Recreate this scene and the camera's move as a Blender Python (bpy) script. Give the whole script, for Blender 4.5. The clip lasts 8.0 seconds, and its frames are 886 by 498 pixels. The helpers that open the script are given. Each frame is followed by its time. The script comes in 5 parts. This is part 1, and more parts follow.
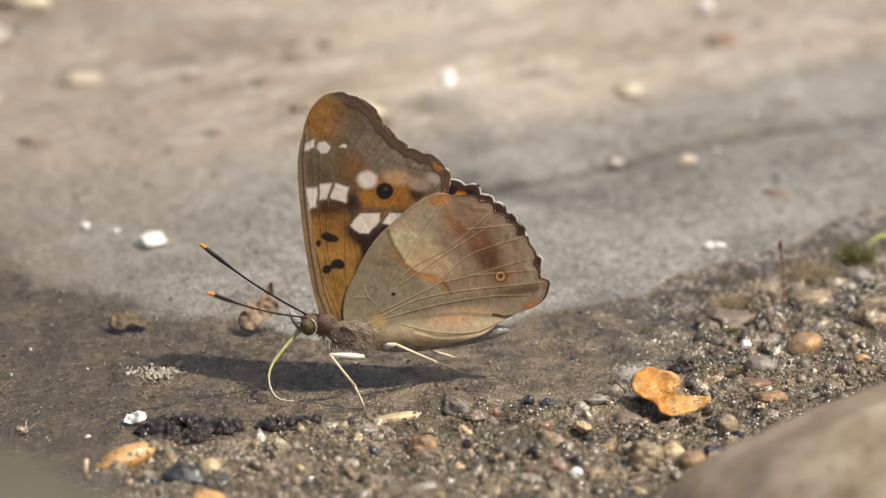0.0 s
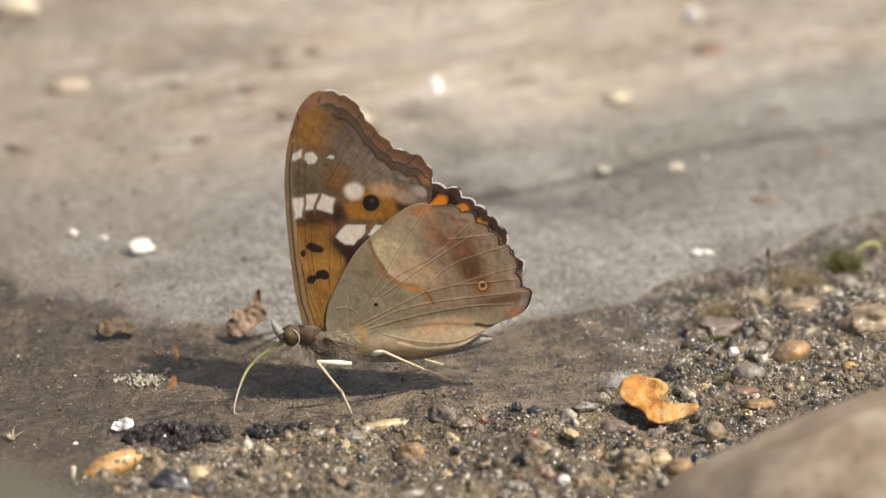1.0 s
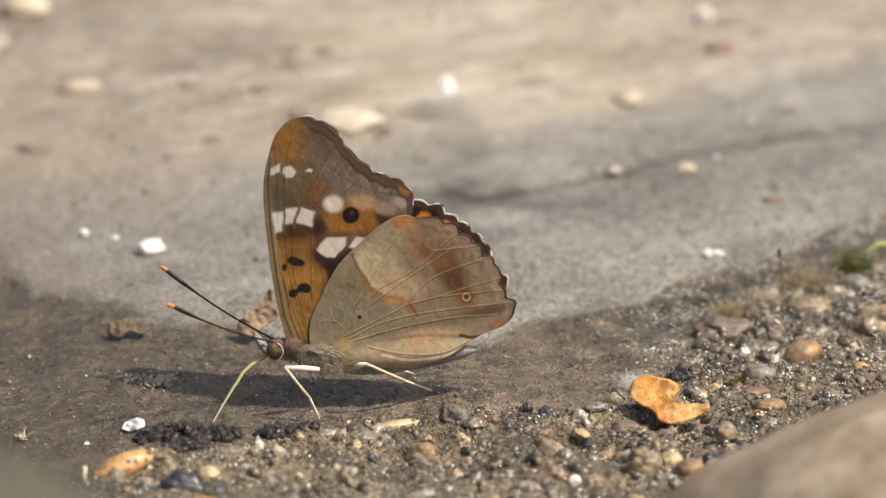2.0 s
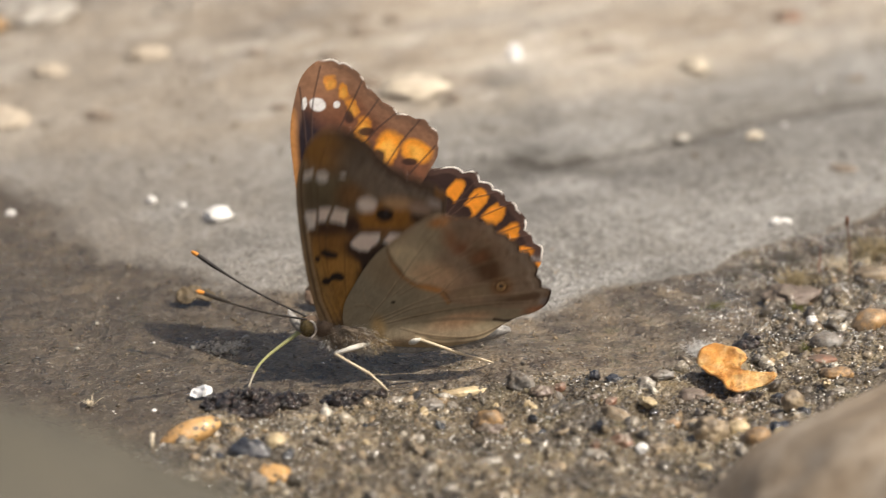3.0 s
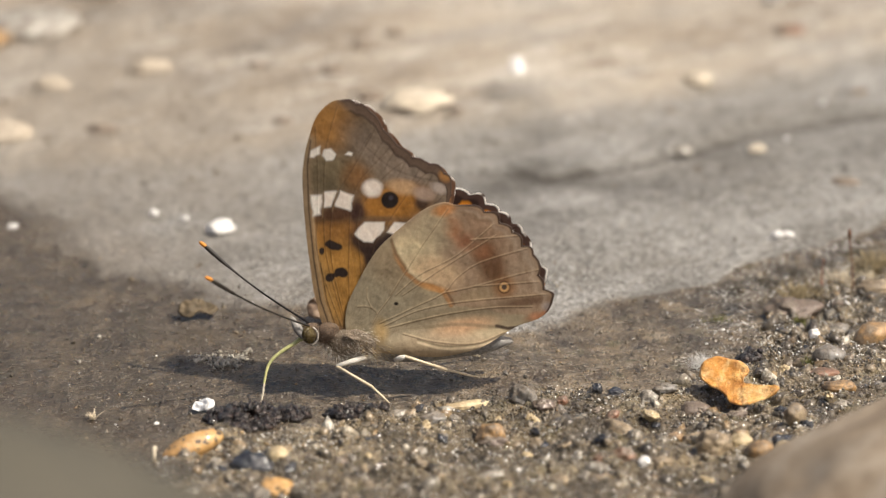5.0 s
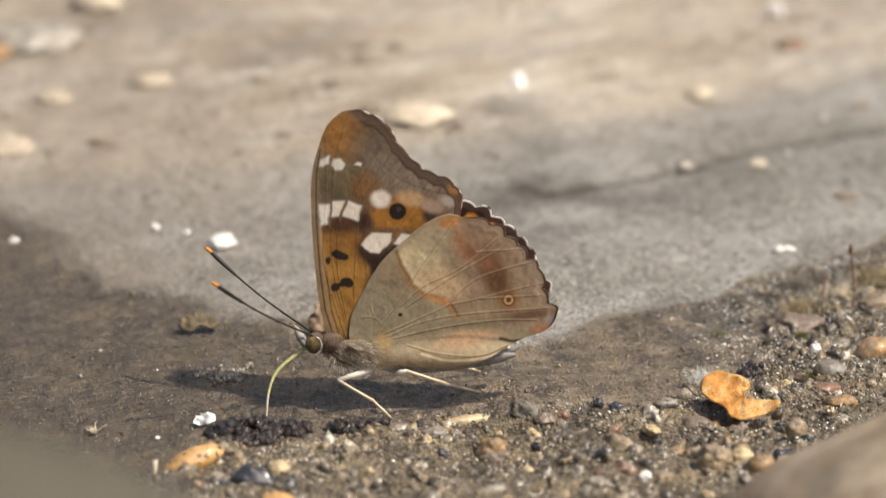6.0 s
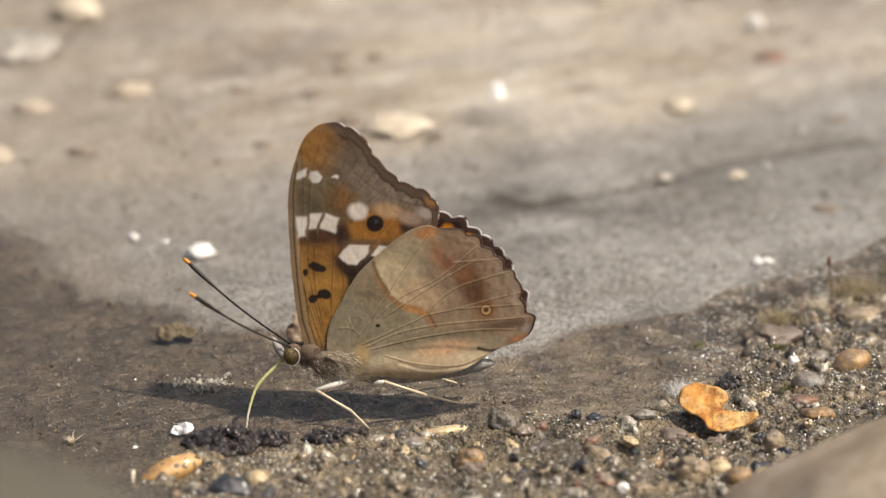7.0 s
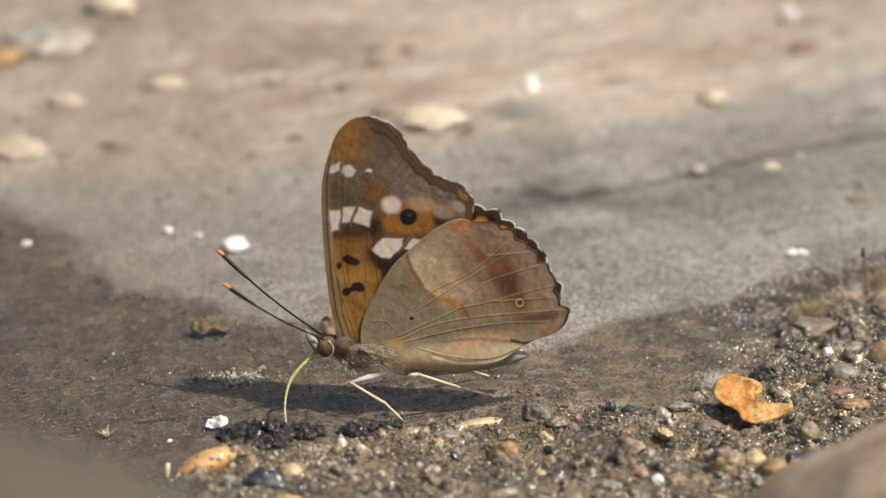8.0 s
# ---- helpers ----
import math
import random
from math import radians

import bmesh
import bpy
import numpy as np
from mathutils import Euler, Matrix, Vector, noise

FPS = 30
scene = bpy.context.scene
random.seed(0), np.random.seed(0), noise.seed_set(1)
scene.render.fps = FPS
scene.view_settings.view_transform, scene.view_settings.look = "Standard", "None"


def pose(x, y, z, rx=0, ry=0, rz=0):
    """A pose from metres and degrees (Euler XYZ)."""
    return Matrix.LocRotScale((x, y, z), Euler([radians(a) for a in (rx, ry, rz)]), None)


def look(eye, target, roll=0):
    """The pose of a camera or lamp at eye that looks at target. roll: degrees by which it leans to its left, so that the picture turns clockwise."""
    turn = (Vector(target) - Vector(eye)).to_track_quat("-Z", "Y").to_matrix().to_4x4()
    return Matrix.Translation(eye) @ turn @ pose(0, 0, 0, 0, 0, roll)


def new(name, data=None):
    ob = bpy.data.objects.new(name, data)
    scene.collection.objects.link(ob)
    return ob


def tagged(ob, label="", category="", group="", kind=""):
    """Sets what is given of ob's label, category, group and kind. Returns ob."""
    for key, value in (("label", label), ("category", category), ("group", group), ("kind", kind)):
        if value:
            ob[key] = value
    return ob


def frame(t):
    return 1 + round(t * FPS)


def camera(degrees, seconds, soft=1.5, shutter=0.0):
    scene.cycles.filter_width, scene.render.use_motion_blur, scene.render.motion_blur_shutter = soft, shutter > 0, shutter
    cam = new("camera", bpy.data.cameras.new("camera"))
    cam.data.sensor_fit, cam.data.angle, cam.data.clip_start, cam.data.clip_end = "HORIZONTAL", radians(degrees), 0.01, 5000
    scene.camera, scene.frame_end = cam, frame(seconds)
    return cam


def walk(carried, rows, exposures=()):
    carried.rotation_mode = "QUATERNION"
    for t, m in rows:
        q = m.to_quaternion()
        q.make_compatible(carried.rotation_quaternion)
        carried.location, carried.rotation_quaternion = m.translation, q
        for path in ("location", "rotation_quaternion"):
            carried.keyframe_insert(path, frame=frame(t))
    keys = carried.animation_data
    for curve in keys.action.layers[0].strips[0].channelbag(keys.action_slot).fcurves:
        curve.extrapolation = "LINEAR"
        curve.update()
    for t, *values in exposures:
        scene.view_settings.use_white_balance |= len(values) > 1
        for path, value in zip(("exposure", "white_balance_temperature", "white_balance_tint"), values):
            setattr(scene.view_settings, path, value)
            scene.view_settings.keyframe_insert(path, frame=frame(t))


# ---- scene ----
MM = 0.001

# ---------------------------------------------------------------- camera
EYE = Vector((0.0, -0.55631, 0.22476))
cam = camera(11.194, 8.0, 1.0, 0.5)
cam.data.dof.use_dof = True
cam.data.dof.focus_distance = 0.598
cam.data.dof.aperture_fstop = 18.0
PATH = [  # seconds, degrees to the right, degrees downwards, degrees of lean
    (0, 1.8463, 20.2423, 0.135), (0.5, 1.9743, 20.2309, 0.274), (1, 2.0125, 20.1498, 0.2415), (1.2, 1.99, 20.077, 0.235), (2.3, 1.681, 20.253, 0.16),
    (2.5, 1.4444, 20.353, 0.131), (3, 0.9529, 20.5598, -0.011), (3.5, 0.4104, 20.6672, -0.159), (4, 0.4506, 20.652, -0.231), (4.5, 0.7195, 20.5293, -0.071),
    (4.7, 0.8358, 20.42, -0.05), (5.8, 0.9724, 20.36, 0.0), (6, 0.905, 20.2103, 0.023), (6.5, 0.9459, 19.9364, 0.185), (7, 1.1935, 20.0728, 0.348),
    (7.5, 0.9298, 20.1303, 0.042), (8, 0.7371, 20.1681, 0.0)]
walk(cam, [(t, pose(*EYE, 90 - down, 0, -right) @ pose(0, 0, 0, 0, 0, lean)) for t, right, down, lean in PATH],
     [(0, 0.07, 6600, 10), (4, 0.12, 6600, 10), (6.5, 0.1, 6600, 10), (8, 0.0, 6600, 10)])

# ---------------------------------------------------------------- light
SUN_UP, SUN_ROUND = 58.0, 23.0  # degrees: height; swing from the +x axis towards the camera
sky = bpy.data.worlds.new("sky")
scene.world = sky
sky.use_nodes = True
sky_tex = sky.node_tree.nodes.new("ShaderNodeTexSky")
sky_tex.sky_type = "NISHITA"
sky_tex.sun_disc = False
sky_tex.dust_density, sky_tex.ozone_density = 6.0, 0.4
sky_tex.sun_elevation = radians(SUN_UP)
sky_tex.sun_rotation = radians(90 + SUN_ROUND)
sky.node_tree.links.new(sky_tex.outputs[0], sky.node_tree.nodes["Background"].inputs[0])
sky.node_tree.nodes["Background"].inputs[1].default_value = 0.1
sun_at = Vector((math.cos(radians(SUN_UP)) * math.cos(radians(SUN_ROUND)),
                 -math.cos(radians(SUN_UP)) * math.sin(radians(SUN_ROUND)), math.sin(radians(SUN_UP))))
sun_data = bpy.data.lights.new("sun", "SUN")
sun_data.energy, sun_data.angle, sun_data.color = 4.8, radians(0.6), (1.0, 0.92, 0.8)
sun = new("sun", sun_data)
sun.matrix_world = look(sun_at * 5, (0, 0, 0))


# ---------------------------------------------------------------- materials
class Nodes:
    """Short hand for a node material."""

    def __init__(self, name):
        self.mat = bpy.data.materials.new(name)
        self.mat.use_nodes = True
        self.tree = self.mat.node_tree
        self.bsdf = self.tree.nodes["Principled BSDF"]
        self.out = self.tree.nodes["Material Output"]
        self.coords = self.tree.nodes.new("ShaderNodeTexCoord").outputs["Object"]

    def put(self, socket, value):
        if isinstance(value, bpy.types.NodeSocket):
            self.tree.links.new(value, socket)
        else:
            socket.default_value = value

    def noise(self, scale, detail=4.0, rough=0.6, stretch=None, coords=None, spin=0.0):
        n = self.tree.nodes.new("ShaderNodeTexNoise")
        n.inputs["Scale"].default_value, n.inputs["Detail"].default_value = scale, detail
        n.inputs["Roughness"].default_value = rough
        src = coords or self.coords
        if spin:
            m = self.tree.nodes.new("ShaderNodeMapping")
            m.inputs["Rotation"].default_value = (0, 0, radians(spin))
            self.tree.links.new(src, m.inputs["Vector"])
            src = m.outputs[0]
        if stretch:
            m = self.tree.nodes.new("ShaderNodeMapping")
            m.inputs["Scale"].default_value = stretch
            self.tree.links.new(src, m.inputs["Vector"])
            src = m.outputs[0]
        self.tree.links.new(src, n.inputs["Vector"])
        return n.outputs["Fac"]

    def voronoi(self, scale, feature="F1"):
        n = self.tree.nodes.new("ShaderNodeTexVoronoi")
        n.feature = feature
        n.inputs["Scale"].default_value = scale
        self.tree.links.new(self.coords, n.inputs["Vector"])
        return n.outputs["Distance"]

    def math(self, op, a, b=0.0, c=0.0, clamp=False):
        n = self.tree.nodes.new("ShaderNodeMath")
        n.operation, n.use_clamp = op, clamp
        for socket, value in zip(n.inputs, (a, b, c)):
            self.put(socket, value)
        return n.outputs[0]

    def ramp(self, fac, *stops):
        n = self.tree.nodes.new("ShaderNodeValToRGB")
        while len(n.color_ramp.elements) < len(stops):
            n.color_ramp.elements.new(0.5)
        for e, (at, col) in zip(n.color_ramp.elements, stops):
            e.position = at
            e.color = (*col, 1) if not isinstance(col, float) else (col, col, col, 1)
        self.put(n.inputs[0], fac)
        return n.outputs[0]

    def mix(self, fac, a, b, mode="MIX"):
        n = self.tree.nodes.new("ShaderNodeMix")
        n.data_type, n.blend_type = "RGBA", mode
        self.put(n.inputs[0], fac)
        self.put(n.inputs[6], (*a, 1) if isinstance(a, tuple) else a)
        self.put(n.inputs[7], (*b, 1) if isinstance(b, tuple) else b)
        return n.outputs[2]

    def attribute(self, name, out="Fac"):
        n = self.tree.nodes.new("ShaderNodeAttribute")
        n.attribute_name = name
        return n.outputs[out]

    def island(self):
        return self.tree.nodes.new("ShaderNodeNewGeometry").outputs["Random Per Island"]

    def random(self):
        return self.tree.nodes.new("ShaderNodeObjectInfo").outputs["Random"]

    def bump(self, height, distance, strength=1.0, normal=None):
        n = self.tree.nodes.new("ShaderNodeBump")
        n.inputs["Distance"].default_value = distance
        self.put(n.inputs["Strength"], strength)
        self.put(n.inputs["Height"], height)
        if normal:
            self.put(n.inputs["Normal"], normal)
        return n.outputs[0]

    def set(self, **values):
        for key, value in values.items():
            socket = self.bsdf.inputs[key.replace("_", " ")]
            if isinstance(value, tuple) and len(value) == 3 and socket.type == "RGBA":
                value = (*value, 1)
            self.put(socket, value)
        return self.mat


def stone_mat(name, dark, mid, light, rough=0.5, scale=900.0, specks=0.0, coat=0.0, dirt=0.0):
    """A mottled stone; dark to light are its colours."""
    n = Nodes(name)
    col = n.ramp(n.noise(scale, 6, 0.65), (0.3, dark), (0.5, mid), (0.72, light))
    col = n.mix(n.ramp(n.noise(scale * 0.3, 3), (0.4, 0.0), (0.7, 0.5)), col, mid)
    if specks:
        spot = n.ramp(n.noise(900, 3, 0.55), (0.57, 0.0), (0.61, specks))
        col = n.mix(spot, col, (0.03, 0.02, 0.016))
    if dirt:
        film = n.ramp(n.noise(scale * 0.8, 6, 0.75), (0.44, dirt), (0.64, 0.0))
        col = n.mix(film, col, n.ramp(n.noise(2500, 4), (0.35, (0.07, 0.054, 0.037)), (0.65, (0.19, 0.15, 0.105))))
    height = n.noise(scale * 3, 6, 0.7)
    return n.set(Base_Color=col, Roughness=n.ramp(n.noise(scale * 2), (0.3, rough * 0.7), (0.7, min(1.0, rough * 1.3))),
                 Normal=n.bump(height, 0.0003, 0.7), Coat_Weight=coat, Coat_Roughness=0.12)


def ground_mat():
    n = Nodes("ground")
    wet, tan, grit, shade_stain, left_dark = [n.attribute(k) for k in ("wet", "tan", "grit", "shade_stain", "left_dark")]
    fine = n.noise(2300, 2, 0.6)
    mid = n.noise(430, 4, 0.62)
    # dry grey stone: pale and dark grains over broad clouds and aslant streaks
    broad = n.noise(42, 6, 0.65, (1.0, 0.8, 1.0))
    grey = n.ramp(broad, (0.32, (0.166, 0.157, 0.141)), (0.5, (0.257, 0.246, 0.226)), (0.66, (0.347, 0.334, 0.312)))
    grey = n.mix(n.ramp(mid, (0.38, 0.75), (0.56, 0.0)), grey, (0.109, 0.0986, 0.0866))
    grey = n.mix(n.ramp(n.noise(90, 5, 0.65, (0.45, 1.0, 1.0), None, -30), (0.48, 0.0), (0.66, 0.6)), grey, (0.145, 0.128, 0.103))
    grey = n.mix(n.ramp(n.noise(70, 4, 0.6, (0.35, 1.0, 1.0), None, -30), (0.5, 0.0), (0.7, 0.5)), grey, (0.428, 0.417, 0.397))
    grey = n.mix(n.ramp(fine, (0.52, 0.0), (0.62, 0.85)), grey, (0.423, 0.414, 0.392))
    grey = n.mix(n.ramp(n.noise(1500, 2, 0.6), (0.34, 0.9), (0.46, 0.0)), grey, (0.0706, 0.0642, 0.0565))
    # dry tan stone: pale and dusky patches drawn out aslant
    clay = n.ramp(n.noise(60, 5, 0.62, (0.42, 1.0, 1.0), None, -32), (0.32, (0.268, 0.218, 0.164)), (0.48, (0.415, 0.355, 0.278)), (0.66, (0.563, 0.516, 0.442)))
    clay = n.mix(n.ramp(n.noise(190, 4, 0.65, (0.5, 1.0, 1.0), None, -32), (0.54, 0.0), (0.68, 0.7)), clay, (0.168, 0.124, 0.0905))
    clay = n.mix(n.ramp(n.noise(30, 4, 0.6, (0.3, 1.0, 1.0), None, -28), (0.45, 0.0), (0.62, 0.5)), clay, (0.241, 0.208, 0.171))
    clay = n.mix(n.ramp(n.noise(100, 5, 0.7, (0.4, 1.0, 1.0), None, -35), (0.5, 0.0), (0.62, 0.5)), clay, (0.241, 0.231, 0.218))
    clay = n.mix(n.ramp(n.noise(260, 4, 0.6, (0.6, 1.0, 1.0), None, -30), (0.56, 0.0), (0.66, 0.65)), clay, (0.603, 0.563, 0.503))
    clay = n.mix(n.ramp(n.noise(1300, 2, 0.6), (0.36, 0.55), (0.48, 0.0)), clay, (0.201, 0.168, 0.134))
    dry = n.mix(tan, grey, clay)
    dry = n.mix(n.math("MULTIPLY", left_dark, n.ramp(n.noise(60, 6, 0.7, (1.0, 0.6, 1.0)), (0.35, 0.1), (0.6, 0.7))), dry, (0.188, 0.161, 0.131))
    # the crease's shade and dark smudges, put into the dry colour
    dry = n.mix(n.math("MULTIPLY", shade_stain, n.ramp(n.noise(300, 5, 0.7), (0.35, 1.0), (0.65, 0.45))), dry, (0.0638, 0.057, 0.048))
    # wet stone: brown and olive film, dark crumbs, pale grains
    mud = n.ramp(n.noise(110, 7, 0.7), (0.34, (0.0356, 0.0245, 0.0151)), (0.5, (0.107, 0.0779, 0.0475)), (0.64, (0.234, 0.176, 0.108)))
    mud = n.mix(n.ramp(mid, (0.5, 0.0), (0.66, 0.8)), mud, (0.201, 0.165, 0.119))
    mud = n.mix(n.ramp(n.noise(260, 4, 0.7), (0.56, 0.0), (0.68, 0.55)), mud, (0.0648, 0.0628, 0.0216))
    mud = n.mix(n.ramp(n.noise(1100, 3, 0.7), (0.56, 0.0), (0.64, 0.85)), mud, (0.0182, 0.0132, 0.00863))
    mud = n.mix(n.ramp(n.noise(1900, 2, 0.6), (0.6, 0.0), (0.66, 0.85)), mud, (0.285, 0.245, 0.194))
    mud = n.mix(n.math("MULTIPLY", left_dark, n.ramp(n.noise(150, 5, 0.7), (0.3, 0.85), (0.7, 0.45))), mud, (0.0505, 0.036, 0.0216))
    edge = n.ramp(n.math("ADD", wet, n.math("MULTIPLY", n.math("SUBTRACT", n.noise(330, 7, 0.75), 0.5), 0.9)), (0.3, 0.0), (0.7, 1.0))
    col = n.mix(edge, dry, mud)
    crust = n.ramp(n.noise(380, 5, 0.72), (0.34, (0.0289, 0.0211, 0.0125)), (0.48, (0.144, 0.109, 0.0621)), (0.56, (0.245, 0.19, 0.112)), (0.66, (0.448, 0.361, 0.236)))
    crust = n.mix(n.ramp(n.noise(170, 4, 0.6), (0.5, 0.0), (0.66, 0.5)), crust, (0.123, 0.112, 0.0435))
    crust = n.mix(n.ramp(n.noise(2100, 2, 0.6), (0.6, 0.0), (0.66, 0.8)), crust, (0.506, 0.436, 0.323))
    crust = n.mix(n.ramp(n.noise(95, 5, 0.65), (0.47, 0.0), (0.6, 0.8)), crust, (0.034, 0.026, 0.017))
    col = n.mix(n.math("MULTIPLY", grit, 0.88), col, crust)
    soil = n.math("MULTIPLY", edge, n.math("MULTIPLY", shade_stain, n.ramp(n.noise(220, 6, 0.75), (0.4, 0.85), (0.6, 0.1))))
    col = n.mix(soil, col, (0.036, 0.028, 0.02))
    dull = n.ramp(n.noise(700, 4), (0.35, 0.16), (0.65, 0.5))
    rough = n.mix(edge, (0.9, 0.9, 0.9), dull)
    height = n.math("ADD", n.math("MULTIPLY", fine, 0.55), mid)
    return n.set(Base_Color=col, Roughness=rough, Normal=n.bump(height, 0.0013, 1.0),
                 Coat_Weight=n.math("ADD", n.math("MULTIPLY", edge, 0.35), n.math("MULTIPLY", grit, 0.65)), Coat_Roughness=0.13, Coat_Normal=n.bump(n.noise(2600, 2, 0.7), 0.0007, 1.0))


def wing_mat(name, gloss=0.55, glow=0.25, shine=0.3):
    """Scaled wing membrane: its colours lie in the mesh, with fine scales over them."""
    n = Nodes(name)
    col = n.attribute("pattern", "Color")
    grain = n.noise(9000, 3, 0.7)
    col = n.mix(n.ramp(grain, (0.3, 0.16), (0.6, 0.0)), col, (0.05, 0.035, 0.025))
    n.set(Base_Color=col, Roughness=gloss, Normal=n.bump(grain, 0.00006, 0.5), Specular_IOR_Level=shine)
    thin = n.tree.nodes.new("ShaderNodeBsdfTranslucent")
    n.put(thin.inputs[0], n.mix(0.1, col, (0.62, 0.33, 0.1)))
    both = n.tree.nodes.new("ShaderNodeMixShader")
    bright = n.tree.nodes.new("ShaderNodeRGBToBW")
    n.tree.links.new(col, bright.inputs[0])
    n.put(both.inputs[0], n.ramp(bright.outputs[0], (0.04, glow * 0.25), (0.12, glow * 0.7), (0.35, glow), (0.75, 0.37)))
    n.tree.links.new(n.bsdf.outputs[0], both.inputs[1])
    n.tree.links.new(thin.outputs[0], both.inputs[2])
    n.tree.links.new(both.outputs[0], n.out.inputs[0])
    return n.mat


def plain_mat(name, a, b, rough=0.6, scale=2500.0, bump=0.0001, thin=0.0):
    n = Nodes(name)
    f = n.noise(scale, 5, 0.65)
    n.set(Base_Color=n.ramp(f, (0.3, a), (0.7, b)), Roughness=rough, Normal=n.bump(f, bump, 0.7))
    if thin:
        t = n.tree.nodes.new("ShaderNodeBsdfTranslucent")
        n.put(t.inputs[0], n.ramp(f, (0.3, a), (0.7, b)))
        m = n.tree.nodes.new("ShaderNodeMixShader")
        m.inputs[0].default_value = thin
        n.tree.links.new(n.bsdf.outputs[0], m.inputs[1])
        n.tree.links.new(t.outputs[0], m.inputs[2])
        n.tree.links.new(m.outputs[0], n.out.inputs[0])
    return n.mat


def grit_mat():
    n = Nodes("wet_grit")
    col = n.ramp(n.island(), (0.0, (0.016, 0.013, 0.011)), (0.28, (0.06, 0.045, 0.03)), (0.5, (0.16, 0.12, 0.075)), (0.66, (0.3, 0.235, 0.15)),
                 (0.78, (0.4, 0.26, 0.115)), (0.86, (0.22, 0.2, 0.175)), (0.95, (0.55, 0.48, 0.36)), (1.0, (0.8, 0.75, 0.65)))
    film = n.ramp(n.noise(380, 5, 0.72), (0.36, (0.03, 0.023, 0.015)), (0.5, (0.15, 0.12, 0.075)), (0.64, (0.42, 0.36, 0.26)))
    col = n.mix(n.ramp(n.noise(900, 4, 0.7), (0.4, 0.85), (0.6, 0.05)), col, film)
    col = n.mix(n.ramp(n.noise(95, 5, 0.65), (0.47, 0.0), (0.6, 0.7)), col, (0.04, 0.031, 0.021))
    return n.set(Base_Color=col, Roughness=n.ramp(n.noise(1200), (0.35, 0.14), (0.65, 0.5)),
                 Normal=n.bump(n.noise(3000, 2, 0.7), 0.0004, 1.0), Coat_Weight=1.0, Coat_Roughness=0.17)


M_GROUND = ground_mat()
M_GRIT = grit_mat()
M_UNDER = wing_mat("wing_underside", 0.55, 0.27)
M_UPPER = wing_mat("wing_upperside", 0.42, 0.25, 0.12)
M_FUR = plain_mat("body_fur", (0.08, 0.06, 0.04), (0.28, 0.22, 0.16), 0.8, 5000, 0.0003)
M_GREYFUR = plain_mat("grey_fur", (0.14, 0.135, 0.13), (0.42, 0.4, 0.37), 0.8, 2500, 0.0002)
M_HAIR = plain_mat("hair", (0.17, 0.125, 0.08), (0.45, 0.36, 0.26), 0.7, 700, 0.0)
M_PALEHAIR = plain_mat("pale_hair", (0.5, 0.43, 0.33), (0.78, 0.72, 0.62), 0.6, 900, 0.0)
M_GOLD = plain_mat("golden_hair", (0.4, 0.26, 0.09), (0.62, 0.43, 0.18), 0.6, 900, 0.0)
M_DARKFUR = plain_mat("dark_fur", (0.06, 0.045, 0.035), (0.2, 0.13, 0.08), 0.8, 5000, 0.0003)
M_EYE = stone_mat("compound_eye", (0.04, 0.025, 0.01), (0.1, 0.07, 0.022), (0.18, 0.135, 0.04), 0.25, 1500, 0.6)
M_WHITE = plain_mat("pale_scales", (0.62, 0.58, 0.5), (0.8, 0.77, 0.7), 0.6, 4000)
M_LEG = plain_mat("leg", (0.5, 0.4, 0.26), (0.72, 0.62, 0.46), 0.5, 4000, 0.00005)
M_ANT = plain_mat("antenna", (0.008, 0.007, 0.006), (0.03, 0.022, 0.016), 0.5, 6000, 0.0001)
M_TIP = plain_mat("antenna_tip", (0.6, 0.2, 0.02), (0.8, 0.34, 0.05), 0.5, 6000)
M_TONGUE = plain_mat("proboscis", (0.5, 0.5, 0.2), (0.68, 0.67, 0.34), 0.35, 3000, 0.00003, 0.25)
M_TONGUE_END = plain_mat("proboscis_end", (0.42, 0.37, 0.28), (0.62, 0.56, 0.45), 0.35, 3000, 0.00003)


# ---------------------------------------------------------------- mesh helpers
def link_mesh(name, verts, faces, material, smooth=True):
    me = bpy.data.meshes.new(name)
    if isinstance(faces, np.ndarray):
        count, sides = faces.shape
        me.vertices.add(len(verts))
        me.vertices.foreach_set("co", np.ascontiguousarray(verts, np.float32).ravel())
        me.loops.add(count * sides)
        me.loops.foreach_set("vertex_index", np.ascontiguousarray(faces, np.int32).ravel())
        me.polygons.add(count)
        me.polygons.foreach_set("loop_start", np.arange(0, count * sides, sides, dtype=np.int32))
    else:
        me.from_pydata([tuple(v) for v in verts], [], [tuple(f) for f in faces])
    me.update(calc_edges=True)
    if smooth:
        me.polygons.foreach_set("use_smooth", [True] * len(me.polygons))
    me.materials.append(material)
    return new(name, me)


def part(name, bm, material, parent, label=""):
    """One bmesh as one mesh object under a thing or a part."""
    me = bpy.data.meshes.new(name)
    bm.to_mesh(me)
    bm.free()
    me.polygons.foreach_set("use_smooth", [True] * len(me.polygons))
    me.materials.append(material)
    ob = new(name, me)
    ob.parent = parent
    return tagged(ob, label)


